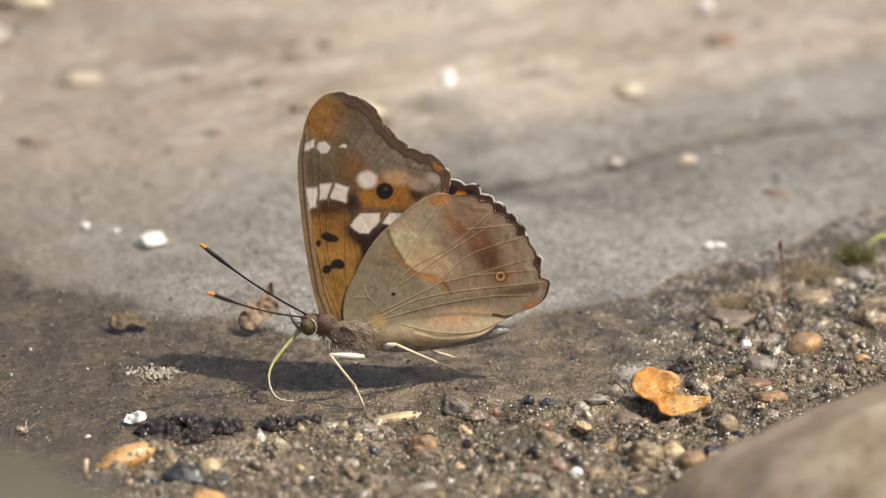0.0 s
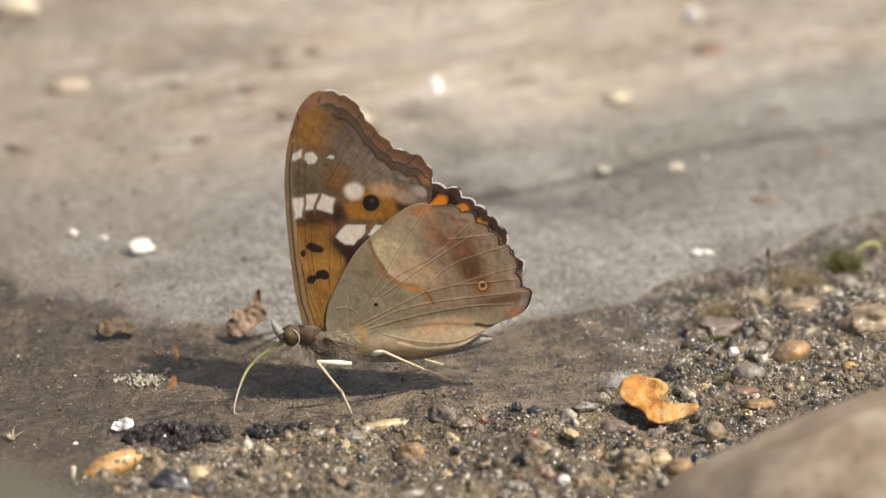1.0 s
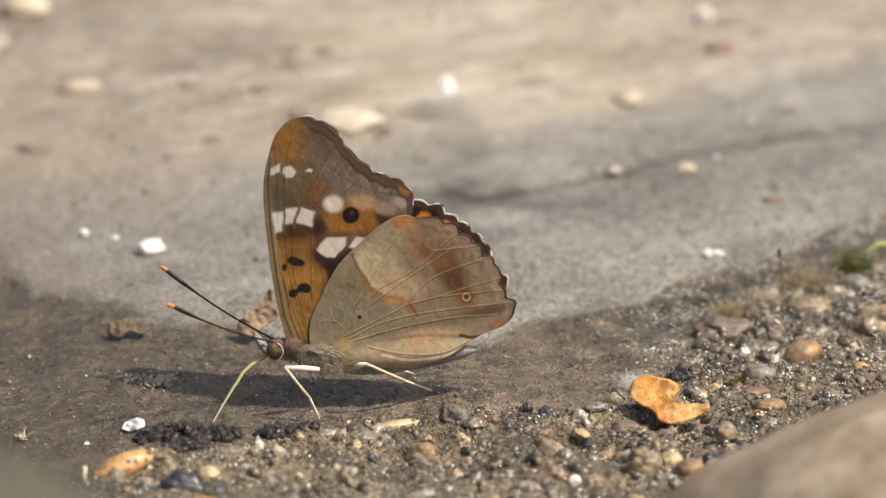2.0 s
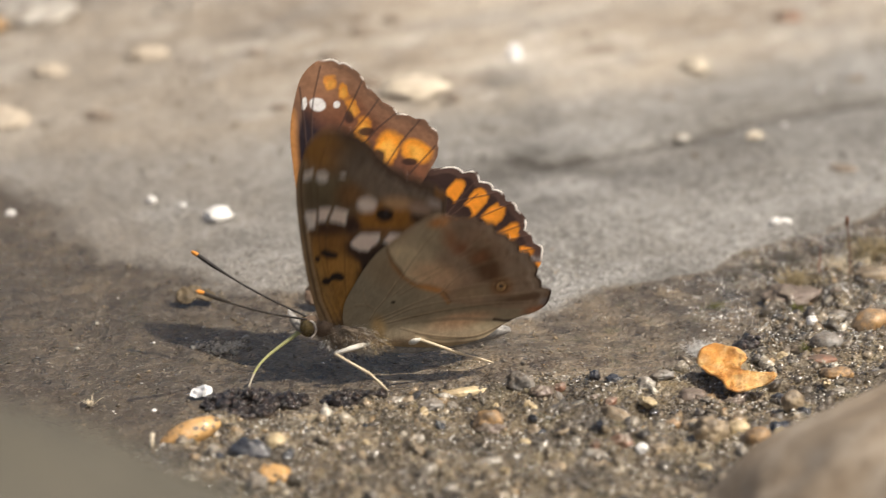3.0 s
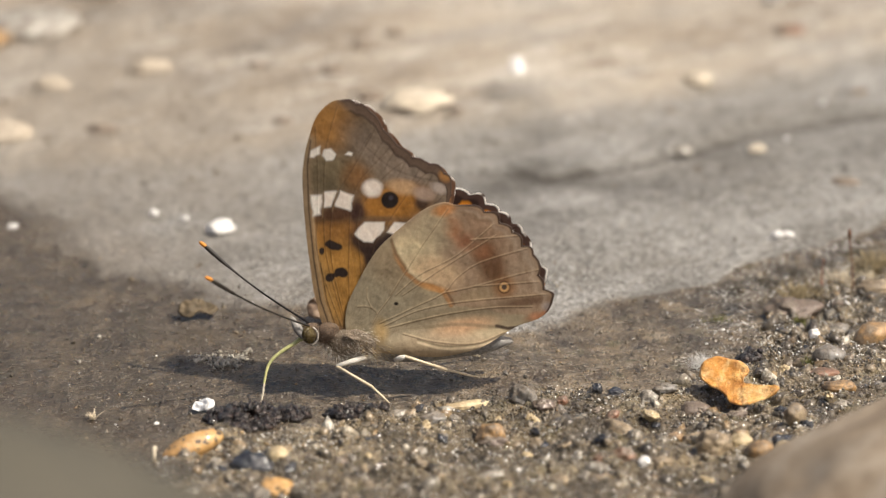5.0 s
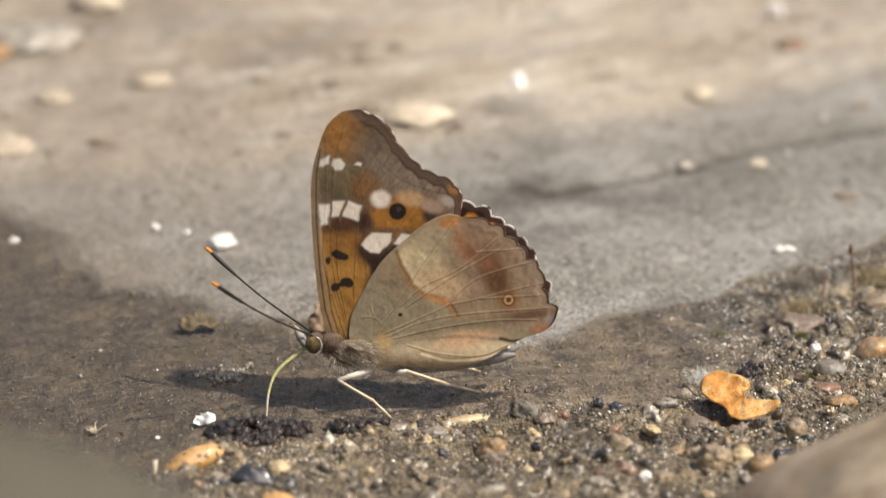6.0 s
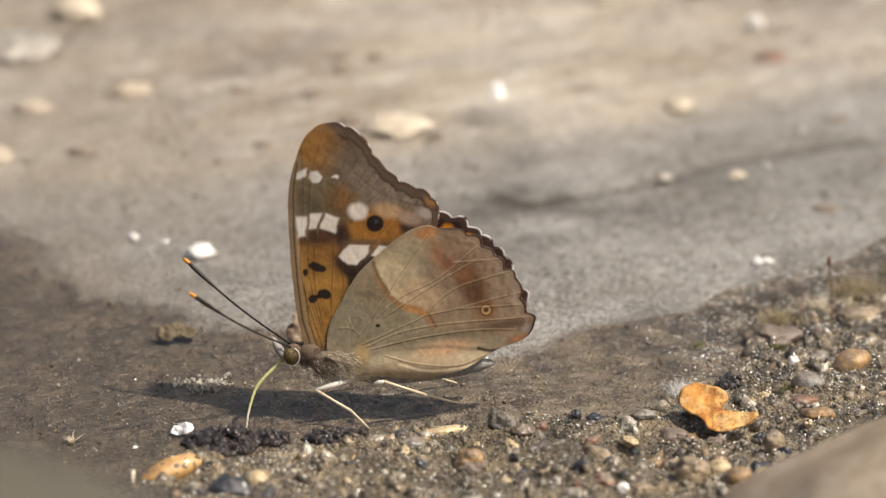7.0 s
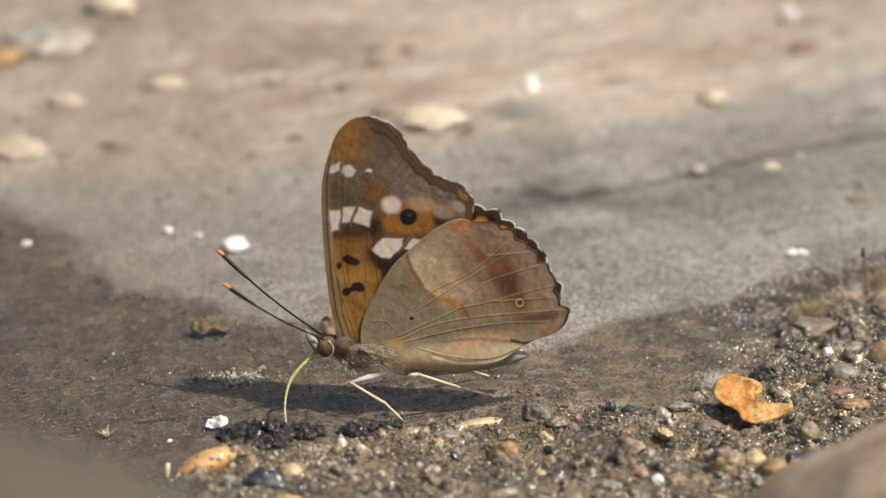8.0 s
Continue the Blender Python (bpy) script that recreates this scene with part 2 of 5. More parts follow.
def tube(points, radii, sides=8):
    """A closed tapered tube along points, as a bmesh."""
    bm = bmesh.new()
    pts, radii = [Vector(p) for p in points], [float(r) for r in radii]
    rings = []
    side = Vector((0.3, 1, 0.2))
    for i, p in enumerate(pts):
        ahead = (pts[min(i + 1, len(pts) - 1)] - pts[max(i - 1, 0)]).normalized()
        a = ahead.cross(side).normalized()
        b = ahead.cross(a).normalized()
        rings.append([bm.verts.new(p + radii[i] * (math.cos(k * math.tau / sides) * a + math.sin(k * math.tau / sides) * b))
                      for k in range(sides)])
    for r, s in zip(rings, rings[1:]):
        for k in range(sides):
            bm.faces.new((r[k], r[(k + 1) % sides], s[(k + 1) % sides], s[k]))
    bm.faces.new(rings[0][::-1])
    bm.faces.new(rings[-1])
    bmesh.ops.recalc_face_normals(bm, faces=bm.faces)
    return bm


def spline(points, n, closed=False):
    """n points of a Catmull-Rom curve through points."""
    p = np.array(points, float)
    p = np.vstack([p[-1], p, p[0], p[1]]) if closed else np.vstack([2 * p[0] - p[1], p, 2 * p[-1] - p[-2]])
    count = len(p) - 3
    s = np.linspace(0, count, n, endpoint=not closed)
    i = np.minimum(s.astype(int), count - 1)
    f = (s - i)[:, None]
    a, b, c, d = p[i], p[i + 1], p[i + 2], p[i + 3]
    return 0.5 * (2 * b + (c - a) * f + (2 * a - 5 * b + 4 * c - d) * f ** 2 + (3 * b - a - 3 * c + d) * f ** 3)


def lump(seed, size, rough=0.12, subdivisions=3, flat=0.0, freq=1.4):
    """A stone-like bmesh: an icosphere worn by noise. size: its three half axes in metres."""
    bm = bmesh.new()
    bmesh.ops.create_icosphere(bm, subdivisions=subdivisions, radius=1.0)
    shift = Vector((seed * 7.31, seed * 3.17, seed * 1.73))
    for v in bm.verts:
        d = v.co.normalized()
        r = 1 + rough * 1.6 * noise.noise(d * freq + shift) + rough * 0.7 * noise.noise(d * freq * 2.7 + shift)
        q = d * r
        if flat:
            q.z = max(q.z, -1 + flat)
        v.co = Vector((q.x * size[0], q.y * size[1], q.z * size[2]))
    return bm


# ---------------------------------------------------------------- ground
WET_EDGE = ((-400, 95), (-75, 92), (-57, 79), (-51, 66), (-46, 60), (-41, 50), (-38.5, 37), (-30, 31), (-22, 27), (-9, 26.5), (1, 19), (16, 17.5), (24, 19.5), (32, 25), (40, 29.5), (48, 34.5),
            (52, 41.5), (57, 44.7), (64, 48.5), (72, 55), (78, 64), (86, 71), (120, 95), (400, 200))
GRIT_EDGE = ((-400, -60), (-40, -30), (-28, -27), (-21, -19.5), (-9.4, -17.5), (0.8, -12.8), (8, -8.6), (20, -5.2), (27, -6.2), (35, -6), (40, -1), (47, 3), (51, 11), (54, 20), (59, 28), (64.5, 36), (71, 44),
             (83, 52), (120, 78), (400, 190))
TAN_EDGE = ((-400, 62), (-58, 82.5), (-41, 86), (-24, 90), (-10, 94), (14, 99.5), (24, 105), (41, 111), (50, 115.5), (59, 120), (69, 126.5), (80, 136), (100, 148), (400, 260))
CREASE = ((-400, 60), (10, 81), (18, 82.5), (26, 79.5), (31.5, 81.3), (42, 87), (52, 94), (62, 100), (66.5, 102.6), (74, 106), (91, 113), (400, 220))


def edge_at(line, x):
    return np.interp(x, [p[0] for p in line], [p[1] for p in line])


def waves(x, y, scale, seed, octaves=4):
    """Smooth value noise of x and y in millimetres, about -1 to 1."""
    rng = np.random.RandomState(seed)
    total, amp, norm = np.zeros(np.shape(x)), 1.0, 0.0
    for o in range(octaves):
        table = rng.rand(97, 97)
        u, v = np.asarray(x) * 2 ** o / scale + 31.7 * o, np.asarray(y) * 2 ** o / scale + 17.3 * o
        i, j = np.floor(u).astype(int), np.floor(v).astype(int)
        f, g = u - i, v - j
        f, g = f * f * (3 - 2 * f), g * g * (3 - 2 * g)
        a, b = table[i % 97, j % 97], table[(i + 1) % 97, j % 97]
        c, d = table[i % 97, (j + 1) % 97], table[(i + 1) % 97, (j + 1) % 97]
        total += amp * (a * (1 - f) * (1 - g) + b * f * (1 - g) + c * (1 - f) * g + d * f * g - 0.5) * 2
        norm += amp
        amp *= 0.5
    return total / norm


def smooth(x, a, b):
    t = np.clip((x - a) / (b - a), 0, 1)
    return t * t * (3 - 2 * t)


def zones(x, y):
    """How wet, tan and gritty the ground is at x, y in millimetres."""
    soft = 0.9 + 22 * smooth(-x, 2, 45) + 7 * np.exp(-((x - 27) / 7.0) ** 2)
    ragged = 3 * waves(x, y, 9, 1) + 0.4 * soft * (1.3 * waves(x * 0.45, y, 12, 2) + 0.8 * waves(x, y, 30, 65))
    wet = smooth(edge_at(WET_EDGE, x) - y + ragged, -soft, soft)
    grit = smooth(edge_at(GRIT_EDGE, x) - y + 4 * waves(x, y, 7, 3), -1.2, 1.6) * smooth(x + 12 * waves(x, y, 20, 64), -36, -22)
    away = np.hypot(x - 15, y - 10) + 70 * waves(x, y, 90, 66)
    wet = wet * (1 - smooth(away, 120, 240))
    grit = grit * (1 - smooth(away, 110, 170))
    over = y - edge_at(TAN_EDGE, x) + 5 * waves(x, y, 26, 4)
    tan = 0.82 * smooth(over, -4, 4) + 0.18 * smooth(over, -26, 2)
    far = smooth(np.hypot(x, y) + 120 * waves(x, y, 150, 76), 240, 700)
    tan = tan * (1 - far) + far * smooth(waves(x, y, 1300, 77), -0.35, 0.35)
    return wet, tan, grit


def shade_stains(x, y):
    """Crease shade painted in as dark tone; also a mottled smudge below it, blotches, and soil on wet ground towards
    +x.
    """
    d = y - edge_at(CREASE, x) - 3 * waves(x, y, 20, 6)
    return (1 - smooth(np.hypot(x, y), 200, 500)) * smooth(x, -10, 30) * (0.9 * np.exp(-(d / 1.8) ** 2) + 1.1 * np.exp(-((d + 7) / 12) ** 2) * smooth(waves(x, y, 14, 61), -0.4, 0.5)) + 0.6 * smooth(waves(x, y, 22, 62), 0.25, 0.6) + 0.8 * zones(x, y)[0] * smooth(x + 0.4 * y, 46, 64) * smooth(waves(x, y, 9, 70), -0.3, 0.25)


def left_darkness(x, y):
    """How much darker the stone is towards -x, fading out far away."""
    return smooth(-x + 10 * waves(x, y, 18, 63), -8, 34) * (1 - smooth(np.hypot(x, y) + 60 * waves(x, y, 80, 75), 130, 330))


def height_at(x, y):
    """The ground's height in millimetres."""
    wet, tan, grit = zones(x, y)
    near = np.exp(-((np.asarray(x) / 400.0) ** 2 + (np.asarray(y) / 500.0) ** 2))
    crease = np.abs(y - edge_at(CREASE, x) - 3 * waves(x, y, 20, 6))
    z = 0.9 * waves(x, y, 40, 5) * smooth(np.hypot(x, y), 14, 50) + 0.22 * waves(x, y, 4, 7) + 2.5 * tan - 1.6 * np.exp(-(crease / 2.2) ** 2) * smooth(x, 5, 40)
    z = z + grit * (0.7 + 1.4 * waves(x, y, 13, 67) + 1.2 * waves(x, y, 5, 8) + 0.75 * np.abs(waves(x, y, 2.6, 80, 2)) + 0.55 * waves(x, y, 1.3, 9, 2)) - 0.35 * wet
    z = z + wet * (1 - grit) * (0.16 * waves(x, y, 1.6, 68, 2) + 0.25 * waves(x * 0.4, y, 2.6, 69, 2))
    swell = 1.3 * np.exp(-((np.asarray(x) - 19) / 9.0) ** 2 - ((np.asarray(y) - 1) / 6.0) ** 2)
    return (z + swell) * near


def build_ground():
    out = np.geomspace(1, 60000 / 80.0, 26)[1:] * 80
    xs = np.concatenate([-out[::-1], np.linspace(-80, 100, 620), out + 20])
    ys = np.concatenate([-out[::-1] + 20, np.linspace(-60, 80, 480), np.linspace(80.4, 200, 240), out * 2.5])
    gx, gy = np.meshgrid(xs, ys)
    gz = height_at(gx, gy)
    verts = np.stack([gx, gy, gz], -1).reshape(-1, 3) * MM
    nx, ny = len(xs), len(ys)
    idx = np.arange(nx * ny).reshape(ny, nx)
    faces = np.stack([idx[:-1, :-1], idx[:-1, 1:], idx[1:, 1:], idx[1:, :-1]], -1).reshape(-1, 4)
    ob = link_mesh("ground", verts, faces, M_GROUND)
    for key, value in zip(("wet", "tan", "grit", "shade_stain", "left_dark"), (*zones(gx, gy), shade_stains(gx, gy), left_darkness(gx, gy))):
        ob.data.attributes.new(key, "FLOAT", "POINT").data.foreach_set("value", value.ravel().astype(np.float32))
    return tagged(ob, "wet and dry grey stone ground with a tan patch", "ground", kind="structure")


ground = build_ground()


def on_ground(x, y, sink=0.0):
    return Vector((x * MM, y * MM, float(height_at(np.array(x, float), np.array(y, float))) * MM - sink * MM))


# ---------------------------------------------------------------- butterfly
# Wing drawings are in units of 0.0744 mm along the body and 0.0775 mm upwards, from the wing root.
UX, UZ = 0.0744 * MM, 0.0775 * MM
FORE = ((-48, 6), (-71, 70), (-83, 135), (-93, 212), (-98, 280), (-95, 320), (-88, 350), (-79, 379), (-67, 397), (-50, 411), (-32, 415), (-8, 412), (12, 403), (28, 388),
        (45, 363), (65, 343), (84, 329), (104, 316), (127, 310), (147, 299), (161, 281), (161, 254), (152, 232), (118, 190), (75, 110), (30, 20), (0, -4))
HIND = ((-14, 10), (-16, 55), (0, 95), (34, 155), (74, 195), (112, 226), (145, 240), (195, 237), (238, 226), (257, 207), (278, 193), (294, 171), (311, 158),
        (323, 127), (328, 101), (346, 82), (340, 57), (321, 41), (290, 30), (267, 18), (228, -4), (186, -18), (140, -26), (80, -22), (18, -14))


def patch(p, corners, soft=2.5):
    """1 inside a polygon of the drawing, 0 outside, with a soft rim of that many units."""
    q = np.array(corners, float)
    best, inside = np.full(len(p), 1e9), np.zeros(len(p), bool)
    for a, b in zip(q, np.roll(q, -1, 0)):
        t = np.clip(((p - a) @ (b - a)) / ((b - a) @ (b - a)), 0, 1)
        best = np.minimum(best, np.hypot(*(p - a - t[:, None] * (b - a)).T))
        if a[1] != b[1]:
            cross = ((a[1] > p[:, 1]) != (b[1] > p[:, 1])) & (p[:, 0] < (b[0] - a[0]) * (p[:, 1] - a[1]) / (b[1] - a[1]) + a[0])
            inside ^= cross
    return smooth(np.where(inside, best, -best), -soft, soft)


def fibre(p, seed, fine=260.0, long=70.0):
    """Streaks that fan out from the wing root."""
    return waves(np.arctan2(p[:, 1] + 30, p[:, 0] + 60) * fine, np.hypot(p[:, 0] + 60, p[:, 1] + 30), 5.0, seed, 2) * 0.6 + 0.4 * waves(np.arctan2(p[:, 1] + 30, p[:, 0] + 60) * fine * 0.4, np.hypot(p[:, 0] + 60, p[:, 1] + 30) * 5 / long, 5.0, seed + 1, 3)


def hit_blob(p, x, y, rx, ry, turn=0.0, soft=0.25, square=2.0):
    """1 inside an ellipse of the drawing, 0 outside, with a soft rim; square above 2 fills its corners."""
    c, s = math.cos(radians(turn)), math.sin(radians(turn))
    u, v = p[:, 0] - x, p[:, 1] - y
    d = (np.abs((u * c + v * s) / rx) ** square + np.abs((-u * s + v * c) / ry) ** square) ** (1 / square)
    return 1 - smooth(d, 1 - soft, 1 + soft)


def along(p, line, width):
    """1 on a line of the drawing, 0 further than width from it."""
    best = np.full(len(p), 1e9)
    for a, b in zip(line, line[1:]):
        a, b = np.array(a, float), np.array(b, float)
        t = np.clip(((p - a) @ (b - a)) / ((b - a) @ (b - a)), 0, 1)
        best = np.minimum(best, np.hypot(*(p - a - t[:, None] * (b - a)).T))
    return np.clip(1.4 - best / width, 0, 1)


def blend(col, weight, other):
    return col + np.clip(weight, 0, 1)[:, None] * (np.array(other) - col)


def wobble(p, scale, seed, octaves=3):
    return waves(p[:, 0], p[:, 1], scale, seed, octaves)


FORE_VEINS = (((-20, 10), (-58, 110), (-72, 169), (-70, 218), (-72, 300), (-78, 370)), ((-15, 12), (-45, 110), (-57, 169), (-60, 245), (-58, 330), (-40, 404)),
              ((-14, 14), (-45, 140), (-45, 227), (-35, 258), (-17, 287), (18, 350), (32, 376)), ((-8, 14), (-14, 110), (-14, 166), (-13, 225), (0, 275), (40, 320), (60, 345)),
              ((-5, 12), (8, 110), (0, 215), (42, 282), (92, 322)), ((-5, 10), (29, 163), (52, 205), (92, 265), (132, 308)),
              ((-3, 6), (30, 80), (87, 190), (156, 262)))
HIND_VEINS = (((30, 30), (38, 47), (28, 57), (15, 60), (3, 59)), ((28, 57), (20, 75), (20, 92)), ((38, 47), (65, 84), (78, 112)), ((60, 80), (96, 136), (122, 178), (160, 232)),
              ((82, 80), (154, 130), (244, 186)), ((70, 80), (112, 117), (174, 150), (240, 206)), ((43, 31), (100, 58), (154, 85), (175, 110), (216, 138), (300, 164)),
              ((154, 85), (208, 97), (282, 118), (325, 128)), ((51, 27), (105, 52), (162, 66), (233, 75), (335, 84)), ((60, 24), (150, 46), (240, 60), (310, 62)),
              ((84, 14), (142, 2), (209, 0), (262, 18)), ((200, 178), (290, 186)), ((208, 97), (320, 106)))


def fore_under(p, rim):
    n, m = wobble(p, 60, 11), wobble(p, 16, 12)
    jag = np.stack([m, n], 1)
    q = p + 3 * jag
    col = np.tile((0.2, 0.148, 0.098), (len(p), 1))
    # apex: amber tip, olive band below it, mauve grey towards the margin
    col = blend(col, 0.95 * hit_blob(p, -56, 374, 46, 44, -20, 0.7), (0.33, 0.155, 0.036))
    col = blend(col, 0.9 * hit_blob(p, -52, 286, 58, 34, 0, 0.5), (0.165, 0.125, 0.068))
    col = blend(col, 0.85 * hit_blob(q, -4, 284, 24, 26, 0, 0.7), (0.24, 0.112, 0.036))
    col = blend(col, 0.85 * hit_blob(q, 66, 306, 96, 28, -33, 0.6), (0.275, 0.212, 0.16))
    col = blend(col, 0.5 * hit_blob(q, 30, 336, 44, 22, -50, 0.8), (0.22, 0.16, 0.11))
    for k in range(7):
        x, y = 14 + 22 * k, 356 - 14 * k
        col = blend(col, 0.45 * along(q, ((x - 14, y - 30), (x + 4, y + 2)), 1.5), (0.1, 0.07, 0.048))
    col = blend(col, 0.4 * along(q, spline(((10, 336), (50, 306), (100, 286), (150, 276)), 12), 2.0), (0.1, 0.07, 0.05))
    # orange cell and the field round the eyespot
    col = blend(col, hit_blob(q, 58, 236, 60, 34, 12, 0.45), (0.45, 0.195, 0.036))
    col = blend(col, hit_blob(p, -35, 120, 64, 98, 12, 0.3), (0.48, 0.24, 0.055))
    col = blend(col, 0.6 * hit_blob(q, -62, 90, 20, 70, 16, 0.6), (0.56, 0.33, 0.11))
    col = blend(col, 0.8 * hit_blob(q, -30, 192, 54, 26, 0, 0.7), (0.27, 0.12, 0.03))
    col = blend(col, 0.95 * hit_blob(q, -40, 217, 46, 13, 6, 0.6), (0.085, 0.036, 0.016))
    col = blend(col, 0.95 * hit_blob(q, -1, 222, 13, 22, 0, 0.5), (0.05, 0.02, 0.014))
    col = blend(col, 0.95 * hit_blob(q, 14, 178, 28, 24, 20, 0.4), (0.055, 0.026, 0.016))
    col = blend(col, 0.97 * hit_blob(q, 50, 156, 60, 21, 50, 0.35), (0.03, 0.015, 0.012))
    col = blend(col, 0.97 * patch(q, ((-12, 182), (8, 166), (28, 166), (50, 182), (78, 182), (70, 150), (42, 108), (26, 108), (12, 145)), 6.0), (0.03, 0.015, 0.012))
    col = blend(col, 0.65 * hit_blob(q, 40, 211, 40, 6, 0, 0.6), (0.15, 0.1, 0.065))
    col = blend(col, 0.95 * hit_blob(q, 111, 240, 12, 13, 0, 0.5), (0.05, 0.025, 0.015))
    costa = ((-48, 6), (-71, 70), (-83, 135), (-94, 225), (-98, 300), (-93, 345))
    col = blend(col, 0.85 * along(p + np.array((-5.0, 0.0)), costa, 10), (0.32, 0.225, 0.13))
    col = blend(col, 0.85 * along(p + np.array((-8.0, 0.0)), costa, 1.6), (0.075, 0.045, 0.026))
    col = blend(col, 0.75 * along(p + np.array((-14.0, 0.0)), costa[:4], 2.2), (0.5, 0.34, 0.18))
    col = blend(col, 0.7 * along(p + np.array((-19.0, 0.0)), costa[:3], 1.5), (0.09, 0.05, 0.025))
    for v in FORE_VEINS:
        col = blend(col, 0.4 * along(p, spline(v, 20), 1.2), (0.09, 0.052, 0.026))
    col = 0.86 * col * (1 + 0.22 * m + 0.18 * n + 0.3 * fibre(p, 13) + 0.14 * wobble(p, 5, 13))[:, None]
    # white and cream spots
    pale = np.array((0.98, 0.92, 0.82))
    for corners, soft in ((((-86, 317), (-84, 328), (-68, 338), (-70, 325), (-77, 317)), 2.0), (((-67, 322), (-62, 332), (-52, 333), (-41, 324), (-46, 314), (-58, 313)), 2.2), (((-26, 321), (-20, 326), (-13, 324), (-15, 319)), 1.6),
                          (((-82, 249), (-63, 249), (-66, 217), (-80, 214)), 3.2), (((-59, 254), (-38, 258), (-47, 230), (-62, 227)), 2.4), (((-34, 259), (-8, 252), (-14, 224), (-40, 231)), 2.4),
                          (((-5, 186), (12, 206), (48, 205), (43, 189), (27, 171), (9, 172)), 2.2), (((50, 188), (65, 205), (90, 204), (68, 184)), 2.2)):
        col = blend(col, patch(p + 4 * jag, corners, soft), pale * (1 + 0.05 * m + 0.1 * fibre(p, 15))[:, None])
    col = blend(col, hit_blob(p + 3 * jag, 24, 265, 17, 15, 0, 0.35), pale * 0.97)
    for gap in (((-62, 212), (-60, 256)), ((-45, 224), (-36, 262))):
        col = blend(col, 0.85 * along(p + jag, gap, 1.5), (0.2, 0.13, 0.07))
    for x, y, rx, ry, tone in ((77, 268, 24, 13, (0.56, 0.37, 0.2)), (114, 255, 19, 11, (0.42, 0.31, 0.235)), (142, 266, 15, 9, (0.5, 0.42, 0.36))):
        col = blend(col, 0.9 * hit_blob(p + 4 * jag, x, y, rx, ry, -15, 0.5), tone)
    # black marks
    col = blend(col, hit_blob(p + 1.5 * jag, 55, 245, 15, 15, 0, 0.14), (0.012, 0.007, 0.006))
    for x, y, rx, ry, turn in ((-42, 163, 16, 8, -12), (-62, 153, 5, 6, 0), (-27, 118, 13, 10, -15), (-48, 108, 9, 8, 40), (-36, 113, 8, 5, 0)):
        col = blend(col, hit_blob(p + 4.0 * jag[:, ::-1], x, y, rx, ry, turn, 0.14), (0.016, 0.009, 0.007))
    col = blend(col, 0.5 * hit_blob(p, 57, 249, 4, 4, 0, 0.4), (0.1, 0.085, 0.11))
    # brown border with a dark inner line
    outer = smooth(p[:, 0] + 0.9 * p[:, 1], 325, 350)
    hem = rim + 0.006 * m
    col = blend(col, outer * smooth(hem, 0.944, 0.956), (0.125, 0.082, 0.056))
    col = blend(col, outer * 0.85 * np.exp(-((hem - 0.95) / 0.007) ** 2), (0.045, 0.026, 0.018))
    col = blend(col, outer * 0.5 * smooth(m, 0.0, 0.4) * smooth(hem, 0.955, 0.965), (0.075, 0.045, 0.03))
    col = blend(col, 0.8 * hit_blob(p, 150, 288, 11, 9, -40, 0.5), (0.42, 0.2, 0.06))
    col = blend(col, outer * smooth(rim, 0.985, 0.993), (0.06, 0.036, 0.026))
    return col


